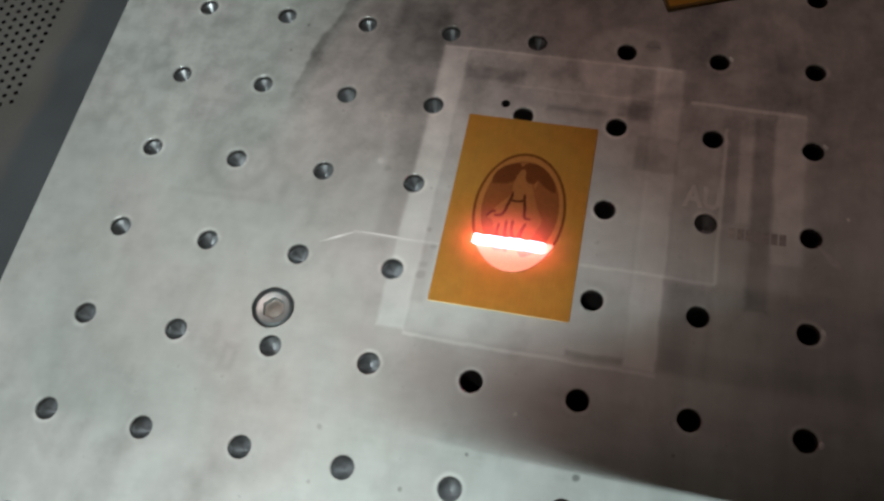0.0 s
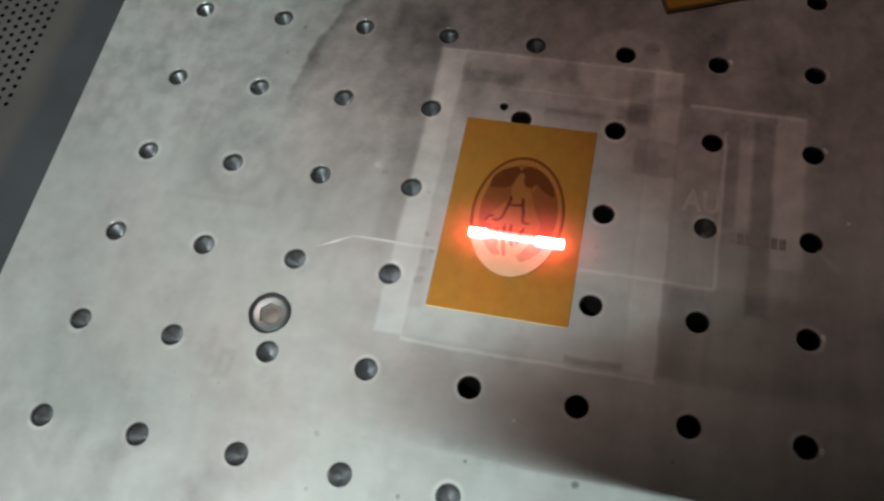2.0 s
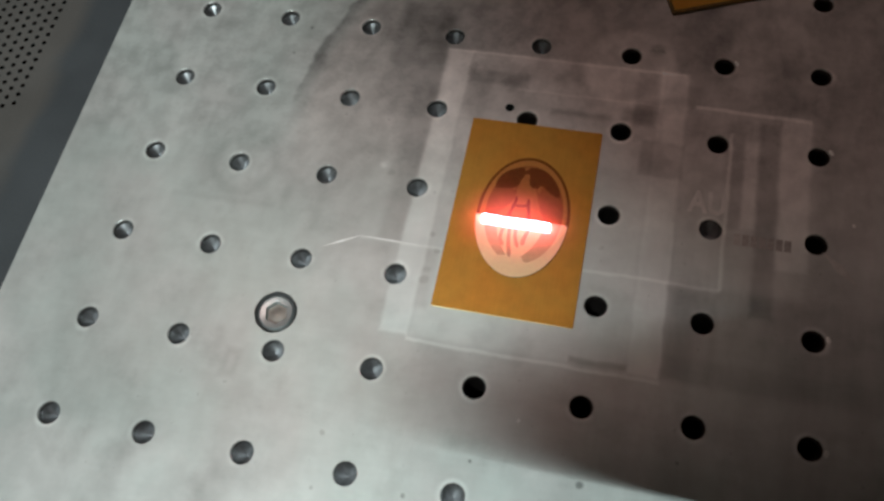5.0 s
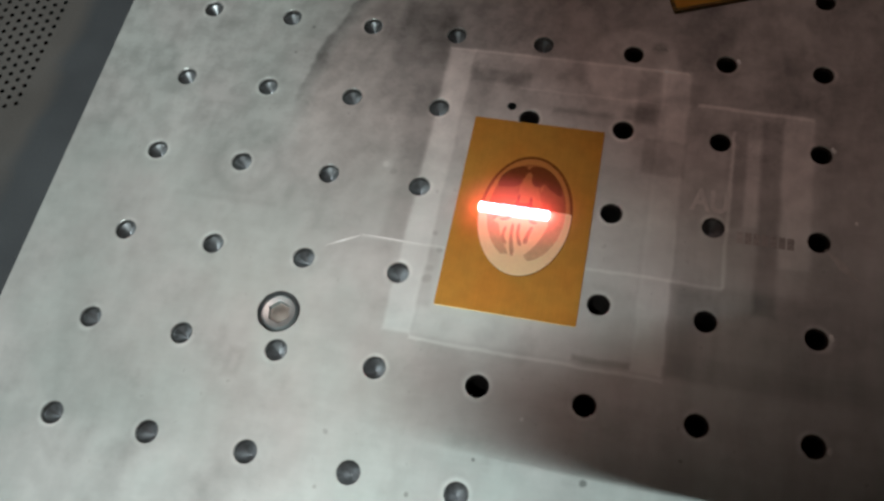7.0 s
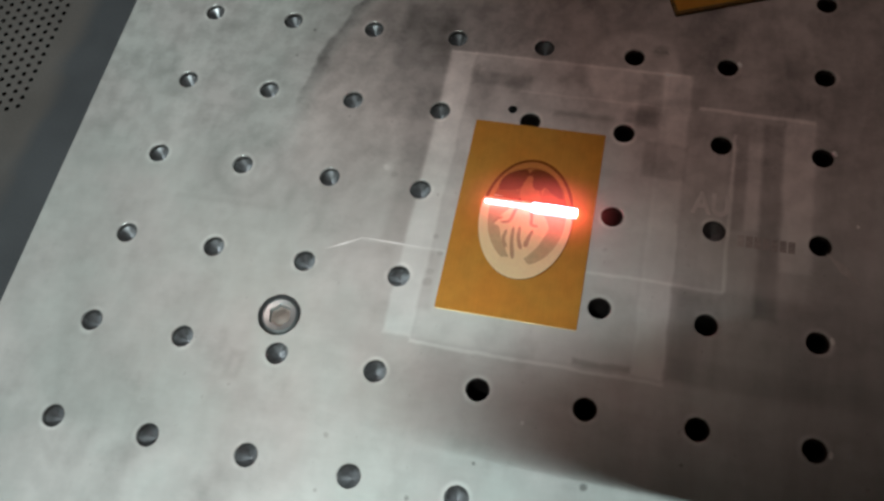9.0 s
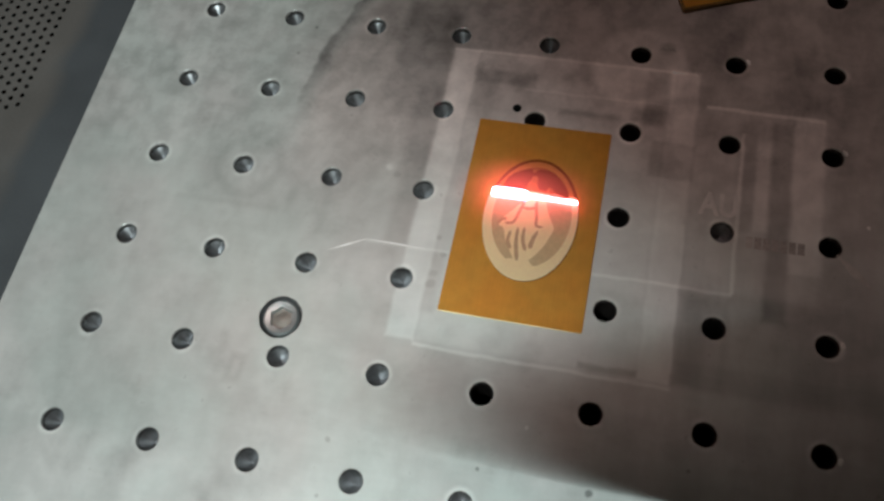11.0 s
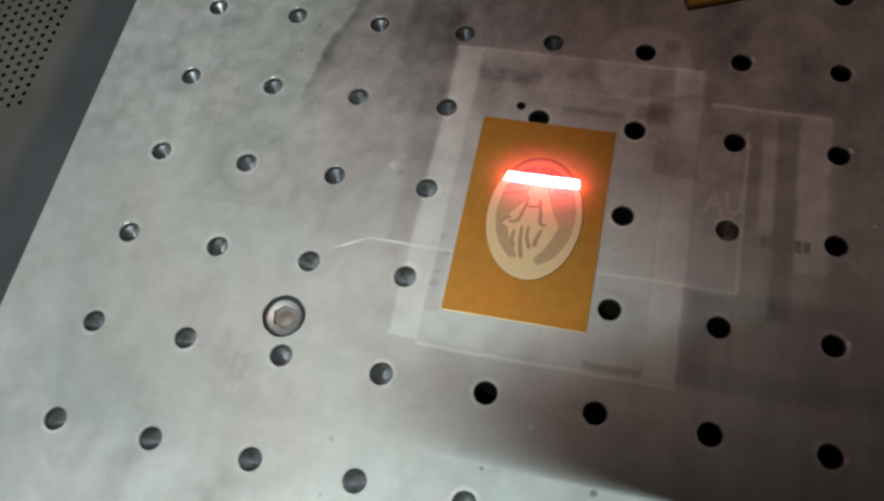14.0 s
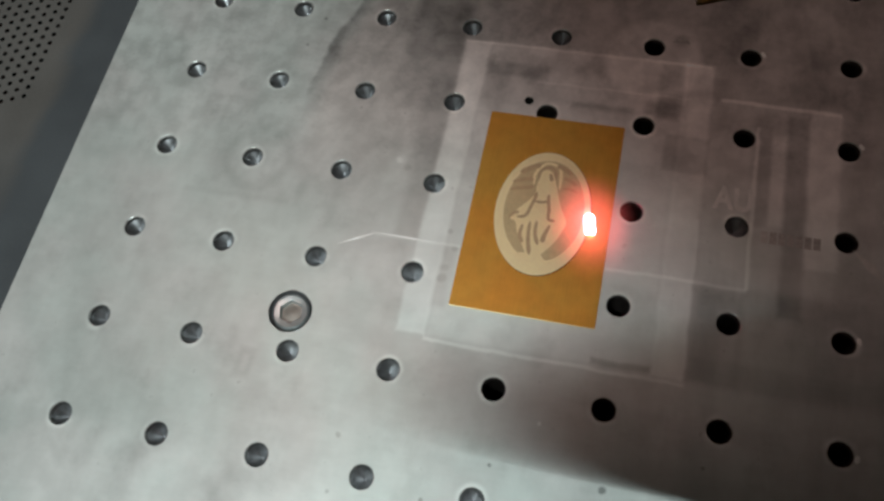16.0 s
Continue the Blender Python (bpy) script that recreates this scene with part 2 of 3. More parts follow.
def bloom_material(name, strength):
    """Painted bloom round the laser line: clear red emission that dies away from its middle."""
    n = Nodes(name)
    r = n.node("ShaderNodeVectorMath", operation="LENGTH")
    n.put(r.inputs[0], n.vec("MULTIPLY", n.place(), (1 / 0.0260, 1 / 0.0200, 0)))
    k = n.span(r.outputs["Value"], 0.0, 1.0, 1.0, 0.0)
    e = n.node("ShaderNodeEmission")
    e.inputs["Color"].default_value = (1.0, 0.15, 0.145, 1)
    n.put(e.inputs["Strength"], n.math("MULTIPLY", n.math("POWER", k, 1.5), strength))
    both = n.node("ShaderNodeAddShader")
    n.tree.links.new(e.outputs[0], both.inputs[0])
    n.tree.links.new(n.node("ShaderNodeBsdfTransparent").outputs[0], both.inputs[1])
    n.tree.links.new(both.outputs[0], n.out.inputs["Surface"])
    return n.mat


STEEL = table_metal()
DECK_SHEET = deck_sheet()
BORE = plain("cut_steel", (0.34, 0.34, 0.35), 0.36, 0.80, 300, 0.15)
# the next three colours carry the shade inside the holes
BORE_DEEP = plain("shaded_thread", (0.15, 0.148, 0.147), 0.36, 0.75, 300, 0.3)
SHADED_WALL = plain("deep_shade_thread", (0.055, 0.044, 0.042), 0.40, 0.5, 300, 0.3)
THREAD_DARK = plain("deep_shade_bore", (0.055, 0.045, 0.043), 0.5, 0.2, 300, 0.3)
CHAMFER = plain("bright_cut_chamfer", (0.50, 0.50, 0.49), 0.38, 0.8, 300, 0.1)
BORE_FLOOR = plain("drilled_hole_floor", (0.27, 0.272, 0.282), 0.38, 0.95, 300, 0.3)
BRIGHT = plain("burnished_scratch_glint", (0.92, 0.91, 0.88), 0.45, 0.3, 300, 0.15)
DULL = plain("dull_scratch", (0.55, 0.54, 0.52), 0.5, 0.3, 300, 0.2)
FAINT = plain("faint_etch", (0.79, 0.775, 0.755), 0.5, 0.3, 200, 0.15)
FAINT_DARK = plain("faint_dark_etch", (0.42, 0.40, 0.385), 0.5, 0.3, 700, 0.3)
SOCKET = plain("brownish_socket_floor", (0.29, 0.26, 0.235), 0.5, 0.75, 400, 0.15, 0.02)
SCREW = plain("nickel_plated_steel", (0.54, 0.59, 0.60), 0.34, 0.85, 400, 0.06, 0.02)
BRASS = brass_sheet()
EDGE_DARK = plain("dark_brass_edge", (0.12, 0.09, 0.03), 0.5, 0.5, 300, 0.2)
BRASS_EDGE = plain("cut_brass_edge", (0.85, 0.58, 0.18), 0.35, 0.85, 300, 0.1)
DARK_RIM = plain("burnt_brass_rim", (0.23, 0.080, 0.010), 0.6, 0.65, 500, 0.2)
DARK_RING = plain("heat_tinted_brass", (0.54, 0.235, 0.055), 0.55, 0.6, 500, 0.12)
DARK_ROBE = plain("browned_brass_figure", (0.43, 0.175, 0.045), 0.58, 0.62, 500, 0.14)
DARK_FIELD = plain("burnt_brass_field", (0.33, 0.115, 0.028), 0.6, 0.65, 500, 0.18)
DARK_TOP = plain("scorched_brass", (0.20, 0.058, 0.012), 0.62, 0.7, 500, 0.2)
DARK_LINE = plain("charred_brass_line", (0.14, 0.036, 0.008), 0.65, 0.65, 500, 0.2)
PALE_RING = plain("frosted_pale_brass", (1.0, 0.735, 0.415), 0.75, 0.0, 600, 0.06)
PALE_FIELD = plain("frosted_tan_field", (0.66, 0.455, 0.25), 0.7, 0.05, 600, 0.10)
PALE_LINE = plain("frosted_tan_line", (0.60, 0.37, 0.21), 0.7, 0.05, 600, 0.10)
SLATE = plain("slate_blue_powder_coat", (0.060, 0.068, 0.075), 0.45, 0.0, 900, 0.15)
PANEL = plain("warm_grey_powder_coat", (0.102, 0.097, 0.092), 0.5, 0.0, 900, 0.12)
BLACK = plain("black_shade_lining", (0.012, 0.012, 0.012), 0.8)
DARK_PAINT = plain("dark_machine_paint", (0.09, 0.08, 0.075), 0.5, 0.0, 200, 0.1)
WALL = plain("warm_plaster", (0.30, 0.255, 0.22), 0.9, 0.0, 8, 0.08)
CEIL = plain("white_ceiling", (0.45, 0.42, 0.39), 0.9, 0.0, 8, 0.05)
FLOOR = plain("workshop_floor_paint", (0.18, 0.18, 0.17), 0.6, 0.0, 8, 0.15)
GLOW_WIDE = glow_material("white_hot_vapour", 0.0026)
GLOW_THIN = glow_material("red_hot_vapour", 0.0009)
BLOOM_WIDE = bloom_material("bright_red_bloom", 0.30)
BLOOM_THIN = bloom_material("faint_red_bloom", 0.24)


# ---------------- mesh helpers ----------------
def mesh_ob(name, bm, material, parent=None, label="", smooth=False):
    me = bpy.data.meshes.new(name)
    bmesh.ops.recalc_face_normals(bm, faces=bm.faces)
    bm.to_mesh(me)
    bm.free()
    me.materials.append(material)
    if smooth:
        me.polygons.foreach_set("use_smooth", [True] * len(me.polygons))
    ob = new(name, me)
    if parent is not None:
        ob.parent = parent
    if label:
        ob["label"] = label
    return ob


def part(name, bm, material, parent, label="", smooth=False):
    return mesh_ob(name, bm, material, parent, label, smooth)


def thing(name, at, label, category, group="", kind=""):
    ob = new(name)
    ob.empty_display_size = 0.01
    ob.matrix_world = at
    return tagged(ob, label, category, group, kind)


def box(bm, x0, x1, y0, y1, z0, z1, bevel=0.0):
    made = bmesh.ops.create_cube(bm, size=1, matrix=Matrix.Translation(((x0 + x1) / 2, (y0 + y1) / 2, (z0 + z1) / 2))
                                 @ Matrix.Diagonal((x1 - x0, y1 - y0, z1 - z0, 1)))
    if bevel:
        edges = {e for v in made["verts"] for e in v.link_edges}
        bmesh.ops.bevel(bm, geom=list(edges), offset=bevel, segments=2, profile=0.6, affect="EDGES")
    return bm


def circle(cx, cy, r, count):
    return [(cx + r * math.cos(2 * math.pi * k / count), cy + r * math.sin(2 * math.pi * k / count)) for k in range(count)]


def pierced_sheet(outline, holes, z_top, z_low, counts, closed=True):
    """A slab with round holes through its upper face; holes are (x, y, r)."""
    from mathutils.geometry import delaunay_2d_cdt
    points, edges = [], []

    def loop(some):
        first = len(points)
        points.extend(Vector(p) for p in some)
        edges.extend((first + k, first + (k + 1) % len(some)) for k in range(len(some)))

    loop(outline)
    for x, y, r in holes:
        loop(circle(x, y, r, counts))
    verts, _, faces, *_ = delaunay_2d_cdt(points, edges, [], 0, 1e-7)
    centres = np.array([(x, y) for x, y, _ in holes])
    radii = np.array([r for *_, r in holes])
    bm = bmesh.new()
    top = [bm.verts.new((v.x, v.y, z_top)) for v in verts]
    for f in faces:
        c = np.array(sum((verts[i] for i in f), Vector((0, 0))) / len(f))
        if (np.hypot(*(centres - c).T) > radii * 0.97).all():
            bm.faces.new([top[i] for i in f])
    low = [bm.verts.new((x, y, z_low)) for x, y in outline]
    count = len(outline)
    for k in range(count):
        bm.faces.new((top[k], low[k], low[(k + 1) % count], top[(k + 1) % count]))
    if closed:
        bm.faces.new(low)
    bm.verts.ensure_lookup_table()
    for v in [v for v in bm.verts if not v.link_faces]:
        bm.verts.remove(v)
    return bm


def lathe(bm, profile, count, cap=True):
    """Rings from a profile of (r, z); the last one is capped."""
    rings = [[bm.verts.new((x, y, z)) for x, y in circle(0, 0, r, count)] for r, z in profile]
    for a, b in zip(rings, rings[1:]):
        for k in range(count):
            bm.faces.new((a[k], a[(k + 1) % count], b[(k + 1) % count], b[k]))
    if cap:
        bm.faces.new(rings[-1])
    return rings


# ---------------- room round the machine ----------------
def slab(name, x0, x1, y0, y1, z0, z1, material, label, category):
    return tagged(mesh_ob(name, box(bmesh.new(), x0, x1, y0, y1, z0, z1), material), label, category, kind="structure")


slab("floor", -1.5, 1.8, -1.5, 1.7, -1.0, -0.9, FLOOR, "grey painted workshop floor under the machine", "floor")
slab("ceiling", -1.5, 1.8, -1.5, 1.7, 2.0, 2.1, CEIL, "plain off-white workshop ceiling", "ceiling")
slab("wall_north", -1.5, 1.8, 1.6, 1.7, -0.9, 2.0, WALL, "plain warm grey workshop wall", "wall")
slab("wall_south", -1.5, 1.8, -1.5, -1.4, -0.9, 2.0, WALL, "plain warm grey workshop wall", "wall")
slab("wall_west", -1.5, -1.4, -1.4, 1.6, -0.9, 2.0, WALL, "plain warm grey workshop wall", "wall")
slab("wall_east", 1.7, 1.8, -1.4, 1.6, -0.9, 2.0, WALL, "plain warm grey workshop wall", "wall")

# ---------------- machine cabinet with its deck ----------------
PITCH = 0.039
EDGE_X, DECK_Z = -0.0413, -0.05
cabinet = thing("machine_cabinet", pose(0.2, 0.1, -0.9), "grey powder-coated machine cabinet with a perforated side deck", "machine")
CAB = Matrix.Translation((-0.2, -0.1, 0.9))


def cabinet_part(name, bm, material, label=""):
    bmesh.ops.transform(bm, matrix=CAB, verts=bm.verts)
    return part(name, bm, material, cabinet, label)


cabinet_part("body", box(bmesh.new(), -0.42, 0.80, -0.45, 0.62, -0.9, -0.075, 0.004), PANEL)
cabinet_part("deck", box(bmesh.new(), -0.0358, 0.80, -0.45, 0.62, -0.074, DECK_Z - 0.0004), SLATE, "dark slate blue deck under the table")
vents = []
for a in range(0, 22):
    for b in range(-22, 26):
        vx, vy = -0.1200 - 0.00567 * a, 0.1588 - 0.0026 * a + 0.00577 * b
        if b >= 0 and vy < 0.30 and a < 18:
            vents.append((vx, vy, 0.00135))
panel_bm = pierced_sheet([(-0.42, -0.45), (-0.036, -0.45), (-0.036, 0.62), (-0.42, 0.62)], vents[:290], DECK_Z, DECK_Z - 0.0012, 12, False)
cabinet_part("perforated_panel", panel_bm, DECK_SHEET, "warm grey and slate sheet-metal panel with rows of small round vent holes")
# black sheet added under the vents to paint the dark inside them
cabinet_part("vent_dark_sheet", box(bmesh.new(), -0.24, -0.106, 0.08, 0.34, -0.066, -0.0605), BLACK)

# ---------------- drilled work table ----------------
table = thing("work_table", pose(0, 0, DECK_Z), "worn satin steel work table drilled with a grid of tapped holes", "table")
COLUMNS, ROWS = range(0, 12), range(-3, 9)
X1, Y0, Y1 = 11 * PITCH + 0.0413, -3 * PITCH - 0.0413, 8 * PITCH + 0.0413
RIM, SCREW_AT, SMALL_AT = 0.00452, (0.0745, 0.0542), (0.1477, 0.1611)
grid = [(i * PITCH, j * PITCH) for j in ROWS for i in COLUMNS]
holes = [(x, y, RIM) for x, y in grid] + [(*SCREW_AT, 0.0086), (*SMALL_AT, 0.0019)]
top_bm = pierced_sheet([(EDGE_X, Y0), (X1, Y0), (X1, Y1), (EDGE_X, Y1)], holes, 0.0, -0.02, 40)
table_top = mesh_ob("table_top", top_bm, STEEL)
table_top.parent = table
table_top.location = (0, 0, -DECK_Z)
part("pedestal", box(bmesh.new(), 0.02, X1 - 0.06, Y0 + 0.06, Y1 - 0.06, -0.004, 0.030), DARK_PAINT, table)


def tapped_hole(core, sink, depth, point):
    """A countersunk rim down to a bore of radius core, two thread ridges and a floor of that drill point's height."""
    bm = bmesh.new()
    profile = [(RIM, 0.0), (RIM - 0.00010, -0.00005)]
    profile += [(RIM - 0.00010 + (core - RIM + 0.00010) * k / 5, -0.00005 - (sink - 0.00005) * (k / 5) ** 1.3) for k in range(1, 6)]
    z = -sink - 0.0001
    while z - 0.0006 > -depth and z > -sink - 0.0016:
        profile += [(core, z), (core - 0.0002, z - 0.0003), (core, z - 0.0006)]
        z -= 0.0007
    profile += [(core, -depth)] + [(core * (1 - k / 8) + 0.00008, -depth - point * (k / 8) ** 1.15) for k in range(1, 9)]
    lathe(bm, profile, 40)
    return bm


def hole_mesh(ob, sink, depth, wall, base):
    """Gives a hole's rim, wall and floor their materials; dark walls paint in its shade."""
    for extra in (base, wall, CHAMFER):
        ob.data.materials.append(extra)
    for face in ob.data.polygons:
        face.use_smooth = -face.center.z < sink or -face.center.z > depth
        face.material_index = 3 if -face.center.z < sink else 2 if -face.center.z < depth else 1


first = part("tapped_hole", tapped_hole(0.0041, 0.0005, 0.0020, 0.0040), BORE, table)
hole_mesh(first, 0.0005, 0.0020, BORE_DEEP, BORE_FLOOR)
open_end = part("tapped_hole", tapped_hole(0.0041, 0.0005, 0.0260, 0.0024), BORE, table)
hole_mesh(open_end, 0.0005, 0.0260, SHADED_WALL, THREAD_DARK)
made = []
dice = random.Random(11)
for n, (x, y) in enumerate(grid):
    # open holes, mostly on the right, get the darkest walls to paint their shade
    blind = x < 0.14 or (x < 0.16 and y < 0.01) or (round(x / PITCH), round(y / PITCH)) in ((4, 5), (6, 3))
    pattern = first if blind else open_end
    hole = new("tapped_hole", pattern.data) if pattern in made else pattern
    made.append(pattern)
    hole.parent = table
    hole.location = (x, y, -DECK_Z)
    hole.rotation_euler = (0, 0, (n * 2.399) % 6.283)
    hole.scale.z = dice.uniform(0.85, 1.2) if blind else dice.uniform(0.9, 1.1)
bm = bmesh.new()
lathe(bm, [(0.0019, 0.0), (0.0016, -0.0004), (0.0016, -0.012)], 24)
# black lining paints the shade inside this small hole
pin = part("pin_hole", bm, BLACK, table)
pin.location = (*SMALL_AT, -DECK_Z)
bm = bmesh.new()
lathe(bm, [(0.0086, 0.0), (0.0083, -0.0003), (0.0081, -0.0022), (0.0074, -0.0030), (0.0074, -0.0088)], 48)
bore = part("counterbore", bm, BORE, table, "machined counterbore round a screw", False)
bore.location = (*SCREW_AT, -DECK_Z)


def scratch(ctrl, width, material):
    bm = bmesh.new()
    (ax, ay), (bx, by) = ctrl
    way = Vector((bx - ax, by - ay)).normalized()
    out = Vector((-way.y, way.x)) * width / 2000
    a, b = Vector((ax, ay)) / 1000, Vector((bx, by)) / 1000
    mid = (a + b) / 2
    ring = [a, mid + out, b, mid - out]
    top = [bm.verts.new((p.x, p.y, 0.00005 - DECK_Z)) for p in ring]
    low = [bm.verts.new((p.x, p.y, -0.0002 - DECK_Z)) for p in ring]
    bm.faces.new(top)
    for k in range(4):
        bm.faces.new((top[k], low[k], low[(k + 1) % 4], top[(k + 1) % 4]))
    return part("scratch", bm, material, table, "bright scratch in the table top")


scratch([(85, 84.5), (100, 92.2)], 1.1, BRIGHT)
scratch([(97, 91.9), (126, 91.5)], 0.8, BRIGHT)
scratch([(275, 114.5), (288, 102)], 3.6, DULL)

def etched_mark(bm, material, label):
    return part("etched_mark", bm, material, table, label)


def etched_letters(text, x, y, size, material):
    """Faint lettering left in the table top by an earlier job."""
    curve = bpy.data.curves.new("etched_letters", "FONT")
    curve.body, curve.size = text, size
    curve.extrude = 0.00010
    curve.offset = 0.0004
    curve.materials.append(material)
    ob = new("etched_letters", curve)
    ob.parent = table
    ob.location = (x, y, -DECK_Z)
    ob["label"] = "faint etched lettering"
    return ob


etched_letters("AU", 0.2248, 0.1240, 0.0134, FAINT).scale.x = 0.78
for k in range(7):
    left = 0.2428 + 0.0031 * k
    bm = box(bmesh.new(), left, left + 0.0025, 0.1120, 0.1168, -0.0002 - DECK_Z, 0.00008 - DECK_Z)
    etched_mark(bm, FAINT_DARK if k > 0 else DULL, "dark etched mark, illegible")

# small roof-shaped stain
bm = bmesh.new()
roof = [(-3.6, -1.6), (3.6, -1.6), (2.6, -0.2), (0.6, 2.4), (-0.6, 2.4), (-2.6, -0.2)]
bm.faces.new([bm.verts.new((0.2058 + x / 1000, 0.2000 + y / 1000, 0.00006 - DECK_Z)) for x, y in roof])
etched_mark(bm, FAINT_DARK, "small dark roof-shaped stain")


def rim_glint(x, y, turn):
    """A small bright lump that paints a highlight beside a hole."""
    bm = bmesh.new()
    bmesh.ops.create_icosphere(bm, subdivisions=2, radius=1.0, matrix=Matrix.Translation((x, y, -DECK_Z)) @ pose(0, 0, 0, 0, 0, turn) @ Matrix.Diagonal((0.0009, 0.0015, 0.0003, 1)))
    return part("burr_glint", bm, BRIGHT, table, "painted highlight at a hole's rim", True)


for column, row, angle in ((6, 5, 24), (7, 4, 30), (7, 1, -8), (7, 2, 15)):
    a = math.radians(angle)
    rim_glint(column * PITCH + 0.0052 * math.cos(a), row * PITCH + 0.0052 * math.sin(a), angle)

# ---------------- cap screw sunk in the table ----------------
def cap_screw():
    screw = thing("socket_screw", pose(*SCREW_AT, -0.0088), "shiny nickel-plated socket head screw sunk in the table", "screw")
    bm = bmesh.new()
    rings = lathe(bm, [(0.0070, 0.0), (0.0073, 0.0006), (0.0073, 0.0070), (0.0070, 0.0078), (0.0064, 0.0083), (0.0050, 0.0081)], 48, cap=False)
    # six-sided socket
    hexed = []
    for k in range(48):
        a = 2 * math.pi * k / 48
        r = 0.0041 / math.cos((a + 0.3) % (math.pi / 3) - math.pi / 6)
        hexed.append((r * math.cos(a), r * math.sin(a)))
    lip = [bm.verts.new((x, y, 0.0080)) for x, y in hexed]
    base = [bm.verts.new((x * 0.93, y * 0.93, 0.0062)) for x, y in hexed]
    for k in range(48):
        m = (k + 1) % 48
        bm.faces.new((rings[-1][k], rings[-1][m], lip[m], lip[k]))
        bm.faces.new((lip[k], lip[m], base[m], base[k]))
    bm.faces.new(base)
    head = part("head", bm, SCREW, screw)
    head.data.materials.append(SOCKET)
    for face in head.data.polygons:
        face.material_index = 1 if face.center.z < 0.0066 else 0
    bm = bmesh.new()
    lathe(bm, [(0.0030, 0.0063), (0.0018, 0.0065), (0.0002, 0.0066)], 24)
    part("socket_floor", bm, SOCKET, screw, smooth=True)


cap_screw()


# ---------------- brass cards ----------------
CARD_T = 0.0008


def card_body(w, h, parent, thick, edge):
    bm = box(bmesh.new(), -w / 2, w / 2, -h / 2, h / 2, 0, thick, 0.0)
    corners = [e for e in bm.edges if abs(e.verts[0].co.z - e.verts[1].co.z) > 1e-5]
    bmesh.ops.bevel(bm, geom=corners, offset=0.0006, segments=3, profile=0.5, affect="EDGES")
    sheet = part("sheet", bm, BRASS, parent)
    sheet.data.materials.append(edge)
    for face in sheet.data.polygons:
        face.material_index = 1 if abs(face.normal.z) < 0.5 else 0
    return sheet


CARD_AT = (0.16075, 0.11045)
card = thing("brass_card", pose(*CARD_AT, 0.0), "brushed golden brass card with an oval engraving on the table", "metal card", "brass cards")
card_body(0.0543, 0.0859, card, CARD_T, BRASS_EDGE)

spare = thing("brass_card", pose(0.2099, 0.2193, 0.0, 0, 0, 20.8) @ pose(0.043, 0.027, 0), "blank brushed brass card with dark border lying askew", "metal card", "brass cards")
card_body(0.086, 0.054, spare, 0.0018, EDGE_DARK)
bm = bmesh.new()
outer, inner = ([bm.verts.new((sx * (0.0429 - inset), sy * (0.0269 - inset), 0.00183)) for sx, sy in ((-1, -1), (1, -1), (1, 1), (-1, 1))] for inset in (0.0, 0.0011))
for k in range(4):
    bm.faces.new((outer[k], outer[(k + 1) % 4], inner[(k + 1) % 4], inner[k]))
part("border", bm, EDGE_DARK, spare, "dark border")

# ---------------- oval engraving: plain shapes, burnt first and then cleaned ----------------
OVAL = (0.0011, 0.0002)
STEP = 0.000006


def oval_bm(cx, cy, rx, ry, z, count=96):
    bm = bmesh.new()
    bm.faces.new([bm.verts.new((cx + rx * x, cy + ry * y, z)) for x, y in circle(0, 0, 1, count)])
    return bm


def curve_points(ctrl, count=14):
    """A smooth line through a few control points."""
    pts = [Vector(p) for p in ctrl]
    pts = [2 * pts[0] - pts[1]] + pts + [2 * pts[-1] - pts[-2]]
    line = []
    for a, b, c, e in zip(pts, pts[1:], pts[2:], pts[3:]):
        for k in range(count):
            t = k / count
            line.append(0.5 * (2 * b + (c - a) * t + (2 * a - 5 * b + 4 * c - e) * t**2 + (3 * b - a - 3 * c + e) * t**3))
    return line + [pts[-2]]


def stroke(bm, ctrl, w0, w1, z):
    """A tapering band through control points, in millimetres."""
    line = [p / 1000 for p in curve_points(ctrl)]
    sides = []
    for k, p in enumerate(line):
        way = (line[min(k + 1, len(line) - 1)] - line[max(k - 1, 0)]).normalized()
        u = k / (len(line) - 1)
        half = (w0 + (w1 - w0) * u) / 2000 * min(1.0, 0.35 + 6 * u, 0.35 + 6 * (1 - u))
        out = Vector((-way.y, way.x)) * half
        sides.append([bm.verts.new((*(p + out), z)), bm.verts.new((*(p - out), z))])
    for a, b in zip(sides, sides[1:]):
        bm.faces.new((a[0], a[1], b[1], b[0]))


def filled(bm, ctrl, z):
    """A rounded closed patch through control points, in millimetres."""
    ring = [Vector(p) for p in ctrl]
    count, line = len(ring), []
    for k in range(count):
        a, b, c, e = (ring[(k + n) % count] for n in (-1, 0, 1, 2))
        for s in range(6):
            t = s / 6
            line.append(0.5 * (2 * b + (c - a) * t + (2 * a - 5 * b + 4 * c - e) * t**2 + (3 * b - a - 3 * c + e) * t**3))
    bm.faces.new([bm.verts.new((p.x / 1000, p.y / 1000, z)) for p in line])


# shapes of the engraving in millimetres from the card's middle
ROBE = [(-2.0, 17.7), (0.0, 19.0), (2.5, 17.4), (4.8, 11.4), (6.0, 7.8), (7.9, 2.6), (10.6, -2.8), (9.4, -6.9), (7.6, -11.5), (4.8, -15.6), (3.0, -17.6),
        (0.0, -20.5), (-2.5, -18.0), (-4.3, -15.3), (-7.3, -9.7), (-8.7, -5.5), (-10.9, -4.2), (-9.3, -0.7), (-5.7, 3.9), (-3.2, 7.6), (-3.2, 11.4), (-2.6, 14.5)]
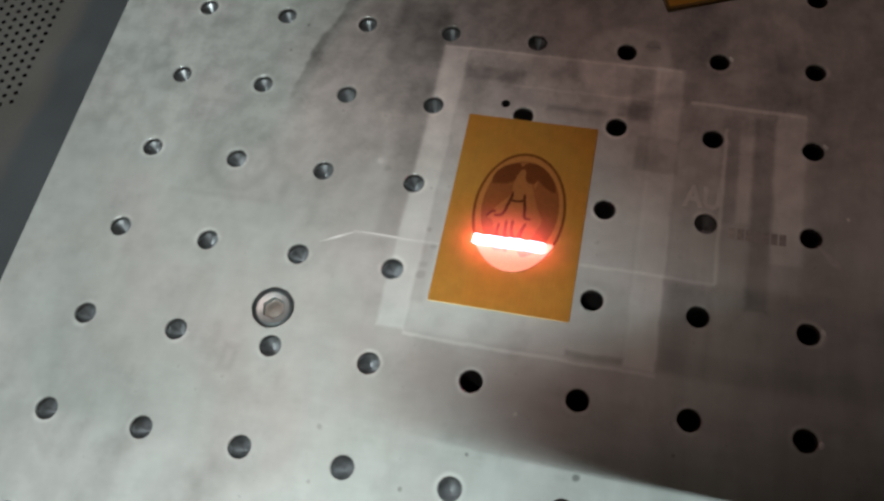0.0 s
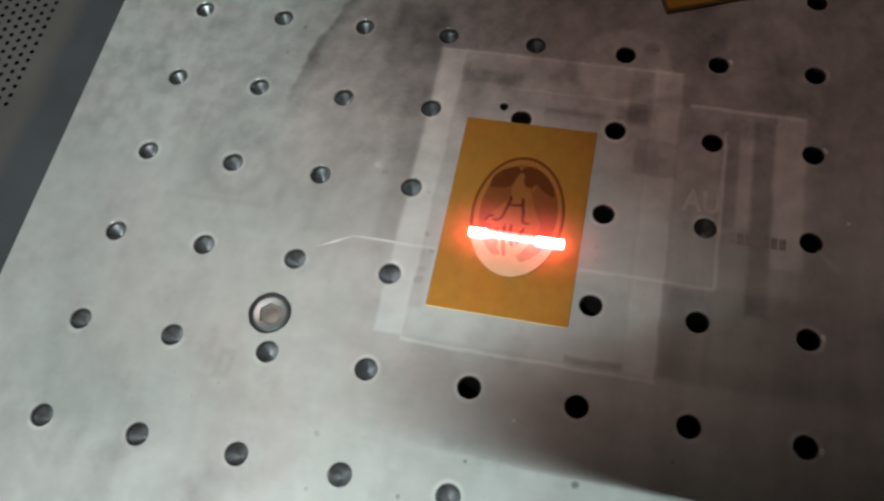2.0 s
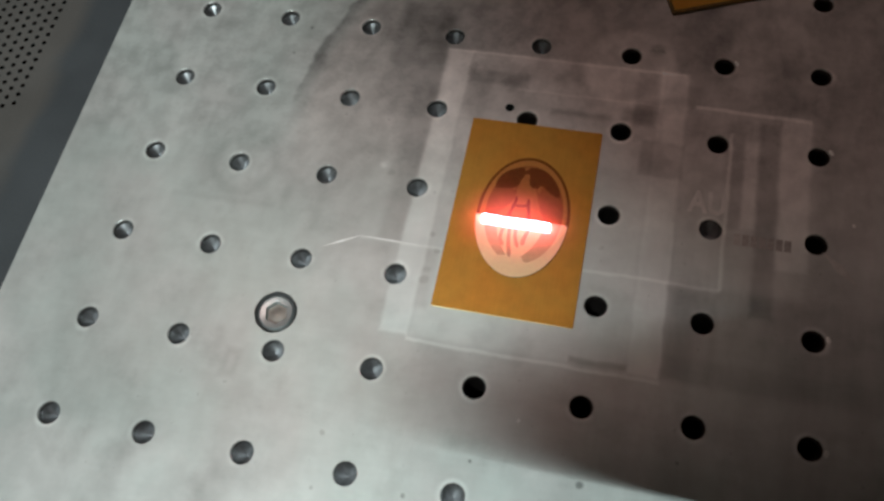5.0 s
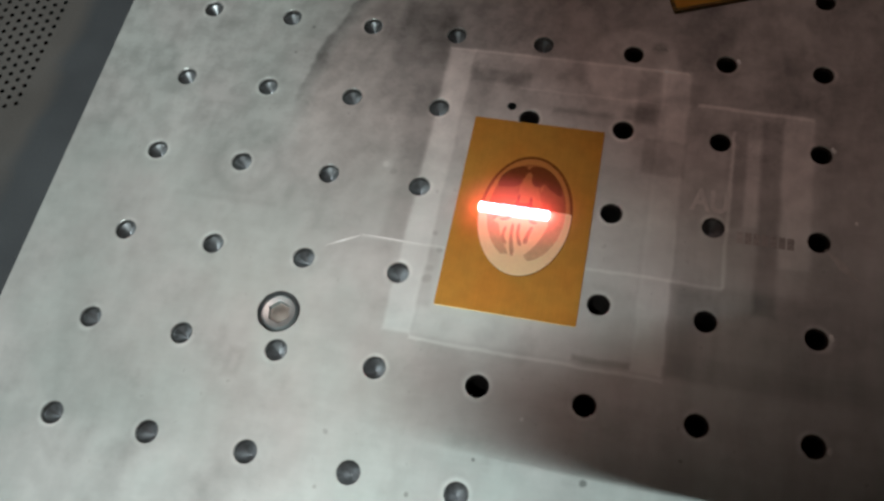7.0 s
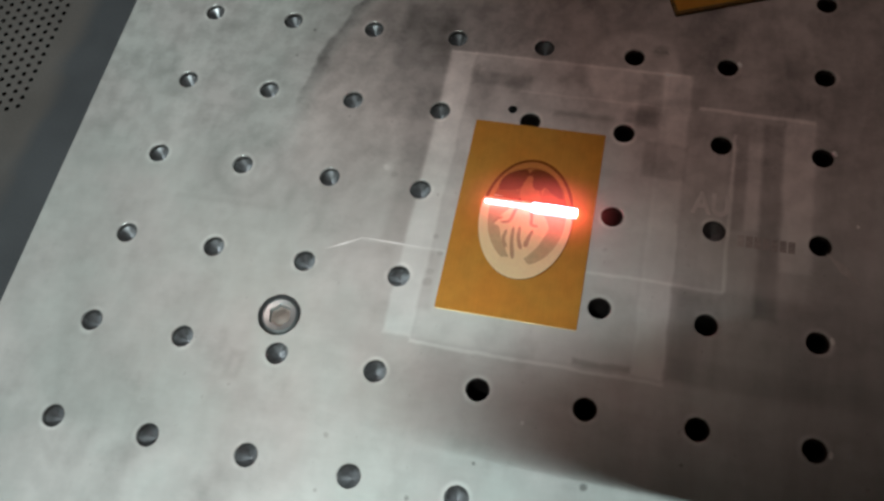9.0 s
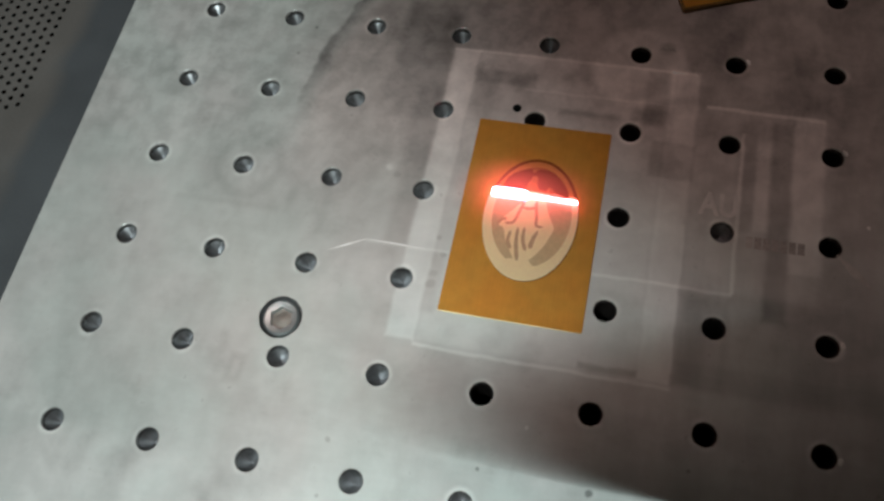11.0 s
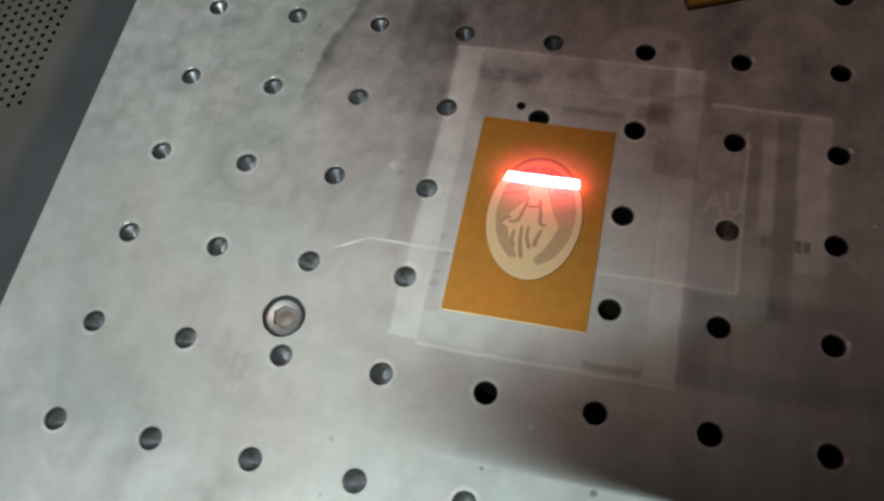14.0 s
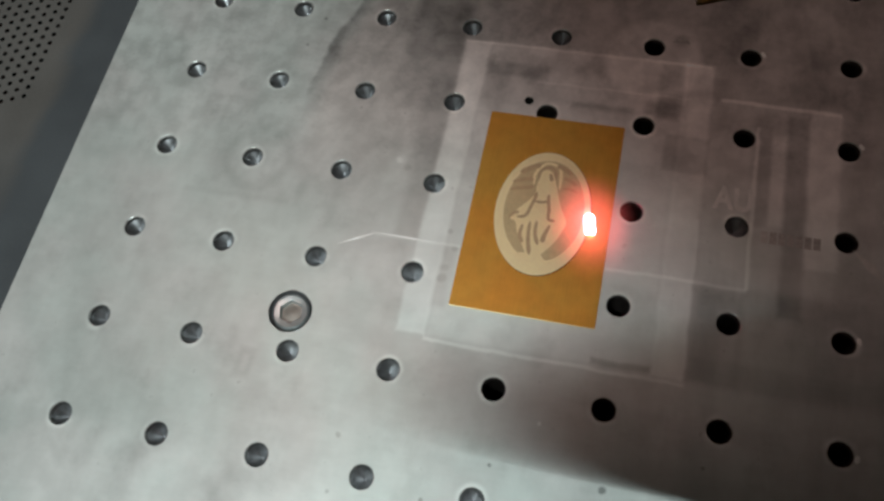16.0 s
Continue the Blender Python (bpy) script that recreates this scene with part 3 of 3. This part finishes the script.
MOUND = [(-12.2, -18.0), (-8.0, -18.6), (-3.0, -17.8), (2.6, -17.4), (4.6, -19.4), (7.4, -20.6), (3.0, -23.0), (-4.0, -23.0), (-9.5, -20.5)]
DARK_LEFT = [(-11.9, 11.6), (-11.1, 16.4), (-7.5, 20.2), (-2.3, 22.1), (-1.1, 19.3), (-2.5, 15.4), (-4.3, 12.4), (-8.4, 11.6)]
DARK_RIGHT = [(-0.1, 21.6), (3.6, 22.6), (8.5, 20.7), (13.0, 15.2), (14.0, 10.4), (9.9, 12.1), (6.6, 14.8), (5.1, 13.4), (2.3, 13.5), (1.2, 17.8)]
LINES = (
    ([(-2.6, 8.6), (-2.9, 5.6), (-3.9, 2.0), (-4.9, -1.6), (-6.5, -2.9), (-8.7, -3.0)], 1.3, 1.2), ([(2.2, 8.2), (2.5, 5.0), (3.2, 1.8), (3.7, -2.4), (6.4, -2.9)], 1.3, 1.2),
    ([(-2.7, 4.5), (-0.2, 4.4), (2.4, 5.1)], 1.1, 1.1), ([(-11.4, -4.0), (-9.9, -1.9), (-8.0, -1.1)], 1.0, 1.3),
    ([(-5.7, -6.2), (-6.1, -10.6), (-4.6, -13.8)], 1.1, 1.7), ([(-3.1, -4.4), (-2.8, -10.9), (-1.2, -18.4)], 1.1, 1.7),
    ([(-0.6, -4.0), (-0.4, -9.3), (1.3, -13.8)], 1.1, 1.6), ([(4.7, -4.8), (3.4, -8.6), (2.7, -12.6)], 1.1, 2.0),
)
HAIR = (([(-2.9, 14.0), (-2.7, 18.0), (0.0, 20.2), (2.9, 19.0), (3.8, 15.0)], 1.1, 1.5), ([(1.3, 17.4), (1.9, 15.9), (2.3, 14.2)], 1.2, 1.6))
RAYS = (([(-12.6, 11.7), (-8.5, 13.4), (-4.8, 14.0)], 1.7), ([(-13.3, 8.2), (-9.0, 9.5), (-3.8, 10.8)], 1.5), ([(-10.4, 16.2), (-7.0, 18.8), (-2.9, 21.0)], 2.2),
        ([(3.4, 21.4), (6.6, 20.4), (9.6, 18.2)], 2.0), ([(6.6, 16.2), (9.2, 15.6), (12.0, 13.7)], 1.6), ([(7.2, 11.7), (10.0, 11.6), (13.0, 10.6)], 1.3))


def engraving(name, label, ring, field, patch, strokes, rim, top, beams):
    grow = 0.0 if rim else 0.00025
    whole = part(name, oval_bm(OVAL[0] - grow, OVAL[1], 0.0181 + grow, 0.0265 + grow, STEP), ring, card, label)
    part("field", oval_bm(OVAL[0] + 0.0002, OVAL[1] + 0.0011, 0.0154, 0.0219, 2 * STEP), field, whole)
    if rim:
        bm = bmesh.new()
        a = [bm.verts.new((OVAL[0] + 0.0185 * x, OVAL[1] + 0.02690 * y, 1.5 * STEP)) for x, y in circle(0, 0, 1, 96)]
        b = [bm.verts.new((OVAL[0] + 0.0173 * x, OVAL[1] + 0.0256 * y, 1.5 * STEP)) for x, y in circle(0, 0, 1, 96)]
        for k in range(96):
            bm.faces.new((a[k], a[(k + 1) % 96], b[(k + 1) % 96], b[k]))
        part("rim_line", bm, rim, whole)
    if top:
        for shape in (DARK_LEFT, DARK_RIGHT):
            bm = bmesh.new()
            filled(bm, shape, 3.5 * STEP)
            part("upper_field", bm, top, whole)
    bm = bmesh.new()
    filled(bm, ROBE, 3 * STEP)
    part("robe", bm, patch, whole)
    bm = bmesh.new()
    filled(bm, MOUND, 2.8 * STEP)
    part("mound", bm, patch, whole)
    bm = bmesh.new()
    stroke(bm, [(-4.4, 11.6), (-4.5, 16.6), (-1.9, 20.9), (1.0, 22.0), (4.6, 20.4), (5.6, 16.0), (5.8, 11.0)], 1.3, 1.3, 2.6 * STEP)
    part("veil", bm, patch, whole)
    for shapes, material in ((LINES, strokes), (HAIR, top or strokes)):
        for ctrl, w0, w1 in shapes:
            bm = bmesh.new()
            stroke(bm, ctrl, w0, w1, 4 * STEP)
            part("line", bm, material, whole)
    if not top:
        for ctrl, wide_mm in RAYS:
            bm = bmesh.new()
            stroke(bm, ctrl, wide_mm, wide_mm, 4 * STEP)
            part("ray", bm, beams, whole)
    return whole


burnt = engraving("burnt_engraving", "dark brown burnt oval engraving", DARK_RING, DARK_FIELD, DARK_ROBE, DARK_LINE, DARK_RIM, DARK_TOP, DARK_TOP)
burnt.location = (0, 0, CARD_T)
clean = engraving("pale_engraving", "pale frosted oval engraving left by the second laser pass", PALE_RING, PALE_FIELD, PALE_RING, PALE_LINE, None, None, PALE_LINE)
clean.location = (0, 0, CARD_T)


# ---------------- glowing vapour along the laser's line ----------------
glow = thing("laser_glow", pose(*CARD_AT, CARD_T), "glowing white and red line of burning vapour on the brass card", "laser glow")


def ember(length, width, height, jag, seed):
    """A low bar of vapour with ragged sides and blunt ends."""
    bm = bmesh.new()
    rows, rng = [], random.Random(seed)
    for k in range(15):
        u = -1 + 2 * k / 14
        end = 0.72 if abs(u) > 0.99 else 1.0
        up, down = (end * (1 - jag * rng.random()) for _ in range(2))
        rows.append([bm.verts.new((u * length / 2, width / 2 * (up if math.cos(a) > 0 else down) * math.cos(a), height * end * math.sin(a)))
                     for a in (math.pi * s / 10 for s in range(11))])
    for a, b in zip(rows, rows[1:]):
        for s in range(10):
            bm.faces.new((a[s], a[s + 1], b[s + 1], b[s]))
    bm.faces.new(rows[0])
    bm.faces.new(rows[-1][::-1])
    return bm


WIDE, THIN = (0.0062, 0.0046, 0.0024), (0.0062, 0.0015, 0.0011)
wide = [part("spark", ember(*WIDE, 0.25, 3), GLOW_WIDE, glow, smooth=True)]
thin = [part("thread", ember(*THIN, 0.6, 8), GLOW_THIN, glow, smooth=True)]


def bloom_bm():
    """A low open dome that carries the painted bloom."""
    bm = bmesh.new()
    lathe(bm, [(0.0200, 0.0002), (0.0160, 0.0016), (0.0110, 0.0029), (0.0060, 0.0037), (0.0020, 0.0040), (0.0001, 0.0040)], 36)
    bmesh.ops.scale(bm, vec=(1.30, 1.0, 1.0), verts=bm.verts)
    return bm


for some, count, domed, material in ((wide, 6, (1, 4), BLOOM_WIDE), (thin, 6, (2,), BLOOM_THIN)):
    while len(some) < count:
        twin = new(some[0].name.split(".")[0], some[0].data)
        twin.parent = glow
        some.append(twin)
    for k in domed:
        part("haze", bloom_bm(), material, some[k], "soft red bloom painted round the laser line", True)

# ---------------- unseen blockers over the table, added to shape its shade ---
blockers = thing("shade_blockers", pose(0.3, 0.58, DECK_Z - 0.0004), "dark painted plates on a column, out of view, added to shade the table", "machine arm")


def blocker_piece(name, outline, z0, z1):
    bm = bmesh.new()
    low = [bm.verts.new((x - 0.3, y - 0.58, z0 - DECK_Z + 0.0004)) for x, y in outline]
    high = [bm.verts.new((x - 0.3, y - 0.58, z1 - DECK_Z + 0.0004)) for x, y in outline]
    bm.faces.new(low[::-1])
    bm.faces.new(high)
    for k in range(len(outline)):
        m = (k + 1) % len(outline)
        bm.faces.new((low[k], low[m], high[m], high[k]))
    bmesh.ops.recalc_face_normals(bm, faces=bm.faces)
    part(name, bm, DARK_PAINT, blockers)


blocker_piece("lower_blocker", [(0.1746, -0.0804), (0.1766, -0.0516), (0.1471, -0.0103), (0.0647, 0.1401), (0.6589, 0.1401), (0.6589, -0.1203), (0.1849, -0.1203)], 0.36, 0.366)
blocker_piece("upper_blocker", [(0.0028, -0.1139), (0.0443, -0.1996), (0.0646, -0.225), (0.0763, -0.2367), (0.0928, -0.2504), (0.1108, -0.2602), (0.3839, -0.2602), (0.3839, -0.1139)], 0.700, 0.712)
# front blocker, rounded to curve its shadow, held by a plate between the others
blocker_piece("front_blocker", [(0.5457, -0.1882), (0.1443, -0.188), (0.1246, -0.1877), (0.1127, -0.1872), (0.102, -0.1859), (0.0935, -0.1837), (0.089, -0.1807), (0.0878, -0.1753), (0.0963, -0.1685), (0.1104, -0.1589), (0.1308, -0.1476), (0.1613, -0.1335), (0.5457, -0.0939)], 0.500, 0.506)
blocker_piece("rear_plate", [(0.372, -0.222), (0.380, -0.222), (0.380, -0.118), (0.372, -0.118)], 0.366, 0.70)
part("column", box(bmesh.new(), 0.21, 0.33, -0.62, -0.46, 0.0, 0.4104, 0.003), DARK_PAINT, blockers)

# ---------------- what moves ----------------
# seconds, bright stretches and thin stretches of the line, in millimetres across the table
BURN = []


def burn(t, bright, fine=()):
    BURN.append((t, list(bright), list(fine)))


burn(0, [(146.2, 174.2)])
burn(0.1, [(146.0, 174.0)])
burn(0.2, [(146.2, 173.3)])
burn(0.3, [(145.5, 171.4)])
burn(0.4, [(145.3, 169.1)])
burn(0.5, [(144.6, 166.4)])
burn(0.6, [(145.1, 159.4)], [(159.4, 173.5)])
burn(0.7, [(144.7, 155.7), (176.4, 180.5)], [(155.7, 176.4)])
burn(0.8, [(144.8, 152.4), (168.6, 180.1)], [(152.4, 168.6)])
burn(0.9, [(164.5, 179.8)], [(144.4, 164.5)])
burn(1, [(157.9, 180.6)], [(145.7, 157.9)])
burn(1.1, [(152.2, 180.8)])
burn(1.2, [(147.8, 178.1)])
burn(1.3, [(144.6, 170.9)])
burn(1.4, [(144.7, 160.7)], [(160.7, 170.6)])
burn(1.5, [(144.9, 154.6), (172.0, 180.6)], [(154.6, 172.0)])
burn(1.6, [(157.1, 181.0)], [(145.3, 157.1)])
burn(1.7, [(153.3, 180.6)])
burn(1.8, [(144.9, 174.1)])
burn(1.9, [(144.0, 162.5)])
burn(2, [(144.4, 151.6), (170.8, 181.5)], [(151.6, 170.8)])
burn(2.1, [(159.0, 181.3)], [(144.6, 159.0)])
burn(2.2, [(144.8, 174.5)])
burn(2.3, [(144.2, 159.4)], [(159.4, 166.9)])
burn(2.4, [(143.9, 149.0), (168.8, 181.2)], [(149.0, 168.8)])
burn(2.5, [(156.0, 181.4)])
burn(2.6, [(144.0, 173.5)])
burn(2.7, [(144.0, 158.4)], [(158.4, 177.6)])
burn(2.8, [(165.9, 181.7)], [(143.5, 165.9)])
burn(2.9, [(150.7, 181.7)])
burn(3, [(143.7, 166.7)])
burn(3.1, [(143.2, 154.8), (171.7, 181.2)], [(154.8, 171.7)])
burn(3.2, [(156.8, 181.6)])
burn(3.3, [(143.9, 172.8)])
burn(3.4, [(143.9, 155.4), (177.4, 181.5)], [(155.4, 177.4)])
burn(3.5, [(160.0, 181.5)], [(144.2, 160.0)])
burn(3.6, [(145.0, 175.5)])
burn(3.7, [(143.5, 158.1)], [(158.1, 180.8)])
burn(3.8, [(163.1, 181.9)], [(144.3, 163.1)])
burn(3.9, [(145.0, 175.9)])
burn(4, [(143.6, 157.7)], [(157.7, 179.6)])
burn(4.1, [(161.4, 181.9)], [(144.4, 161.4)])
burn(4.2, [(144.7, 176.0)])
burn(6.3, [(166.8, 181.8)], [(142.6, 166.8)])
burn(6.4, [(148.9, 179.6)])
burn(6.5, [(143.3, 161.5)], [(161.5, 170.4)])
burn(6.6, [(163.6, 181.5)], [(143.2, 163.6)])
burn(6.7, [(144.9, 176.1)])
burn(6.8, [(143.1, 156.0), (179.0, 181.9)], [(156.0, 179.0)])
burn(6.9, [(160.2, 182.3)], [(149.5, 160.2)])
burn(7, [(143.1, 171.1)])
burn(7.1, [(142.9, 151.5), (172.6, 181.7)], [(151.5, 172.6)])
burn(7.2, [(156.0, 182.0)])
burn(7.3, [(143.0, 168.1)])
burn(7.4, [(143.3, 148.1), (168.1, 181.4)], [(148.4, 167.8)])
burn(7.5, [(153.0, 181.9)])
burn(7.6, [(144.0, 164.9)])
burn(7.7, [(169.6, 181.7)], [(143.2, 169.6)])
burn(7.8, [(151.3, 180.2)])
burn(7.9, [(143.4, 164.3)])
burn(8, [(168.9, 181.9)], [(143.2, 168.9)])
burn(8.1, [(157.3, 181.8)])
burn(8.2, [(144.0, 170.6)])
burn(8.3, [(144.0, 154.8), (176.9, 182.0)], [(154.8, 176.9)])
burn(8.4, [(159.8, 181.6)], [(149.4, 159.6)])
burn(8.5, [(144.1, 173.3)])
burn(8.6, [(143.8, 155.8)], [(156.4, 181.3)])
burn(8.7, [(162.7, 182.1)], [(144.2, 162.7)])
burn(8.8, [(144.3, 172.0)])
burn(8.9, [(143.8, 154.6), (178.3, 181.2)], [(154.6, 178.3)])
burn(9, [(163.4, 181.4)], [(144.5, 163.4)])
burn(9.1, [(148.6, 178.8)])
burn(9.2, [(143.4, 165.2)])
burn(11.3, [(146.0, 165.8)])
burn(11.4, [(145.2, 160.2)], [(160.7, 178.0)])
burn(11.5, [(144.8, 158.8)], [(158.8, 176.3)])
burn(11.6, [(145.4, 156.0), (173.9, 180.1)], [(156.0, 173.9)])
burn(11.7, [(144.5, 154.1), (171.8, 179.4)], [(154.6, 171.6)])
burn(11.8, [(145.3, 153.8), (170.4, 179.9)], [(153.8, 170.4)])
burn(11.9, [(145.6, 152.9), (171.3, 179.4)], [(153.3, 171.1)])
burn(12, [(145.2, 154.0), (171.5, 179.7)], [(154.0, 171.5)])
burn(12.1, [(145.9, 157.0), (172.5, 179.6)], [(157.3, 172.3)])
burn(12.2, [(145.8, 158.8), (174.6, 179.5)], [(158.8, 174.6)])
burn(12.3, [(146.1, 162.7)], [(163.3, 175.3)])
burn(12.4, [(145.9, 168.2)])
burn(12.5, [(146.2, 173.0)])
burn(12.6, [(149.2, 177.8)])
burn(12.7, [(151.1, 178.2)])
burn(12.8, [(146.6, 149.5), (163.3, 177.8)], [(149.9, 163.1)])
burn(12.9, [(146.2, 159.3), (173.9, 178.4)], [(159.3, 173.9)])
burn(13, [(146.5, 170.0)])
burn(13.1, [(150.9, 177.6)])
burn(13.2, [(146.1, 151.2), (159.7, 178.4)], [(151.2, 159.7)])
burn(13.3, [(147.0, 163.5)], [(164.1, 176.8)])
burn(13.4, [(148.8, 177.7)])
burn(13.5, [(147.3, 154.1), (165.9, 177.9)], [(154.1, 165.9)])
burn(13.6, [(147.9, 171.9)])
burn(13.7, [(160.2, 176.9)], [(147.5, 160.2)])
burn(13.8, [(147.5, 170.0)])
burn(13.9, [(147.7, 153.7), (162.1, 176.3)], [(153.7, 162.1)])
burn(14, [(148.0, 176.7)])
burn(14.1, [(148.7, 162.8), (171.6, 176.9)], [(163.2, 171.6)])
burn(14.2, [(148.4, 158.6), (163.6, 176.6)], [(158.6, 163.6)])
burn(14.3, [(151.3, 175.5)])
burn(14.4, [(148.7, 175.6)])
burn(14.5, [(148.5, 171.7)])
burn(14.6, [(149.1, 170.2)])
burn(14.7, [(149.0, 173.1)])
burn(14.8, [(149.7, 173.7)])
burn(14.9, [(149.6, 172.8)])
burn(15, [(151.6, 173.9)])
burn(15.1, [(151.3, 173.6)])
burn(15.2, [(151.9, 174.7)])
burn(15.3, [(152.0, 172.5)])
burn(15.4, [(152.2, 172.9)])
burn(15.5, [(152.8, 172.3)])
burn(15.6, [(153.5, 172.1)])
burn(15.7, [(153.7, 170.6)])
burn(15.8, [(154.8, 170.0)])
burn(15.9, [(157.2, 168.9)])

LINE_Y = [(0, 96.5), (1.5, 100.0), (2.5, 102.4), (3.5, 104.3), (7.0, 111.9), (9.0, 116.2), (11.5, 122.1), (12.5, 123.9), (14.5, 128.9), (15.9, 132.9)]


def line_y(t):
    return float(np.interp(t, [a for a, _ in LINE_Y], [b for _, b in LINE_Y]))


def spread(stretches, count, length):
    """Centres of count bars that cover the stretches, each bar staying inside its stretch."""
    total = sum(b - a for a, b in stretches)
    shares = [max(1, round(count * (b - a) / total)) for a, b in stretches]
    while sum(shares) > count:
        shares[shares.index(max(shares))] -= 1
    while sum(shares) < count:
        shares[shares.index(max(shares))] += 1
    spots = []
    for (a, b), n in zip(stretches, shares):
        lo, hi = a + length / 2, b - length / 2
        if hi < lo:
            lo = hi = (a + b) / 2
        spots += [lo + (hi - lo) * (k / (n - 1) if n > 1 else 0.5) for k in range(n)]
    return sorted(spots)


def gap_rows(t0, t1, left, right):
    """The beat of bright stretches while the line creeps on."""
    beat = [([(0.30, 1.0)], [(0.0, 0.30)]), ([(0.06, 0.78)], []), ([(0.0, 0.40)], [(0.40, 0.95)])]
    rows, k = [], 0
    while t0 + 0.1 * (k + 1) < t1 - 0.05:
        scale = lambda some: [(left + (right - left) * a, left + (right - left) * b) for a, b in some]
        rows.append((t0 + 0.1 * (k + 1), scale(beat[k % 3][0]), scale(beat[k % 3][1])))
        k += 1
    return rows


def motions():
    table_rows = sorted(BURN + gap_rows(4.2, 6.3, 144.0, 181.5) + gap_rows(9.2, 11.3, 145.0, 180.5))
    cx, cy = CARD_AT[0] * 1000, CARD_AT[1] * 1000
    chance = random.Random(4)
    paths = {ob: [] for ob in wide + thin}
    for t, bright, fine in table_rows:
        y = line_y(t) - 0.7
        spots = spread(bright, len(wide), WIDE[0] * 1000)
        for ob, x in zip(wide, spots):
            paths[ob].append((t, pose((x - cx) / 1000, (y - cy + chance.uniform(-0.15, 0.15)) / 1000, chance.uniform(-0.0002, 0))))
        spots = spread(fine or bright, len(thin), THIN[0] * 1000)
        for ob, x in zip(thin, spots):
            paths[ob].append((t, pose((x - cx) / 1000, (y - cy) / 1000, 0)))
    for n, ob in enumerate(wide + thin):
        up = ((n % 6) - 2.5) * 0.0003
        paths[ob].append((16.0, pose(0.1802 - CARD_AT[0] - 0.2 * up, 0.1082 - CARD_AT[1] + up, 0, 0, 0, -77)))
        walk(ob, paths[ob])
    # the cleaned relief comes up through the burnt one, along the laser's line
    rows = []
    for t in [0.5 * k for k in range(32)] + [15.9, 16.0]:
        y = (line_y(t) - cy) / 1000 if t < 16 else 0.034
        rows.append((t, Matrix.Translation((0, 0, CARD_T + 0.000014)) @ Matrix.Translation((0, y, 0)) @ pose(0, 0, 0, -0.5) @ Matrix.Translation((0, -y, 0))))
    walk(clean, rows)


motions()
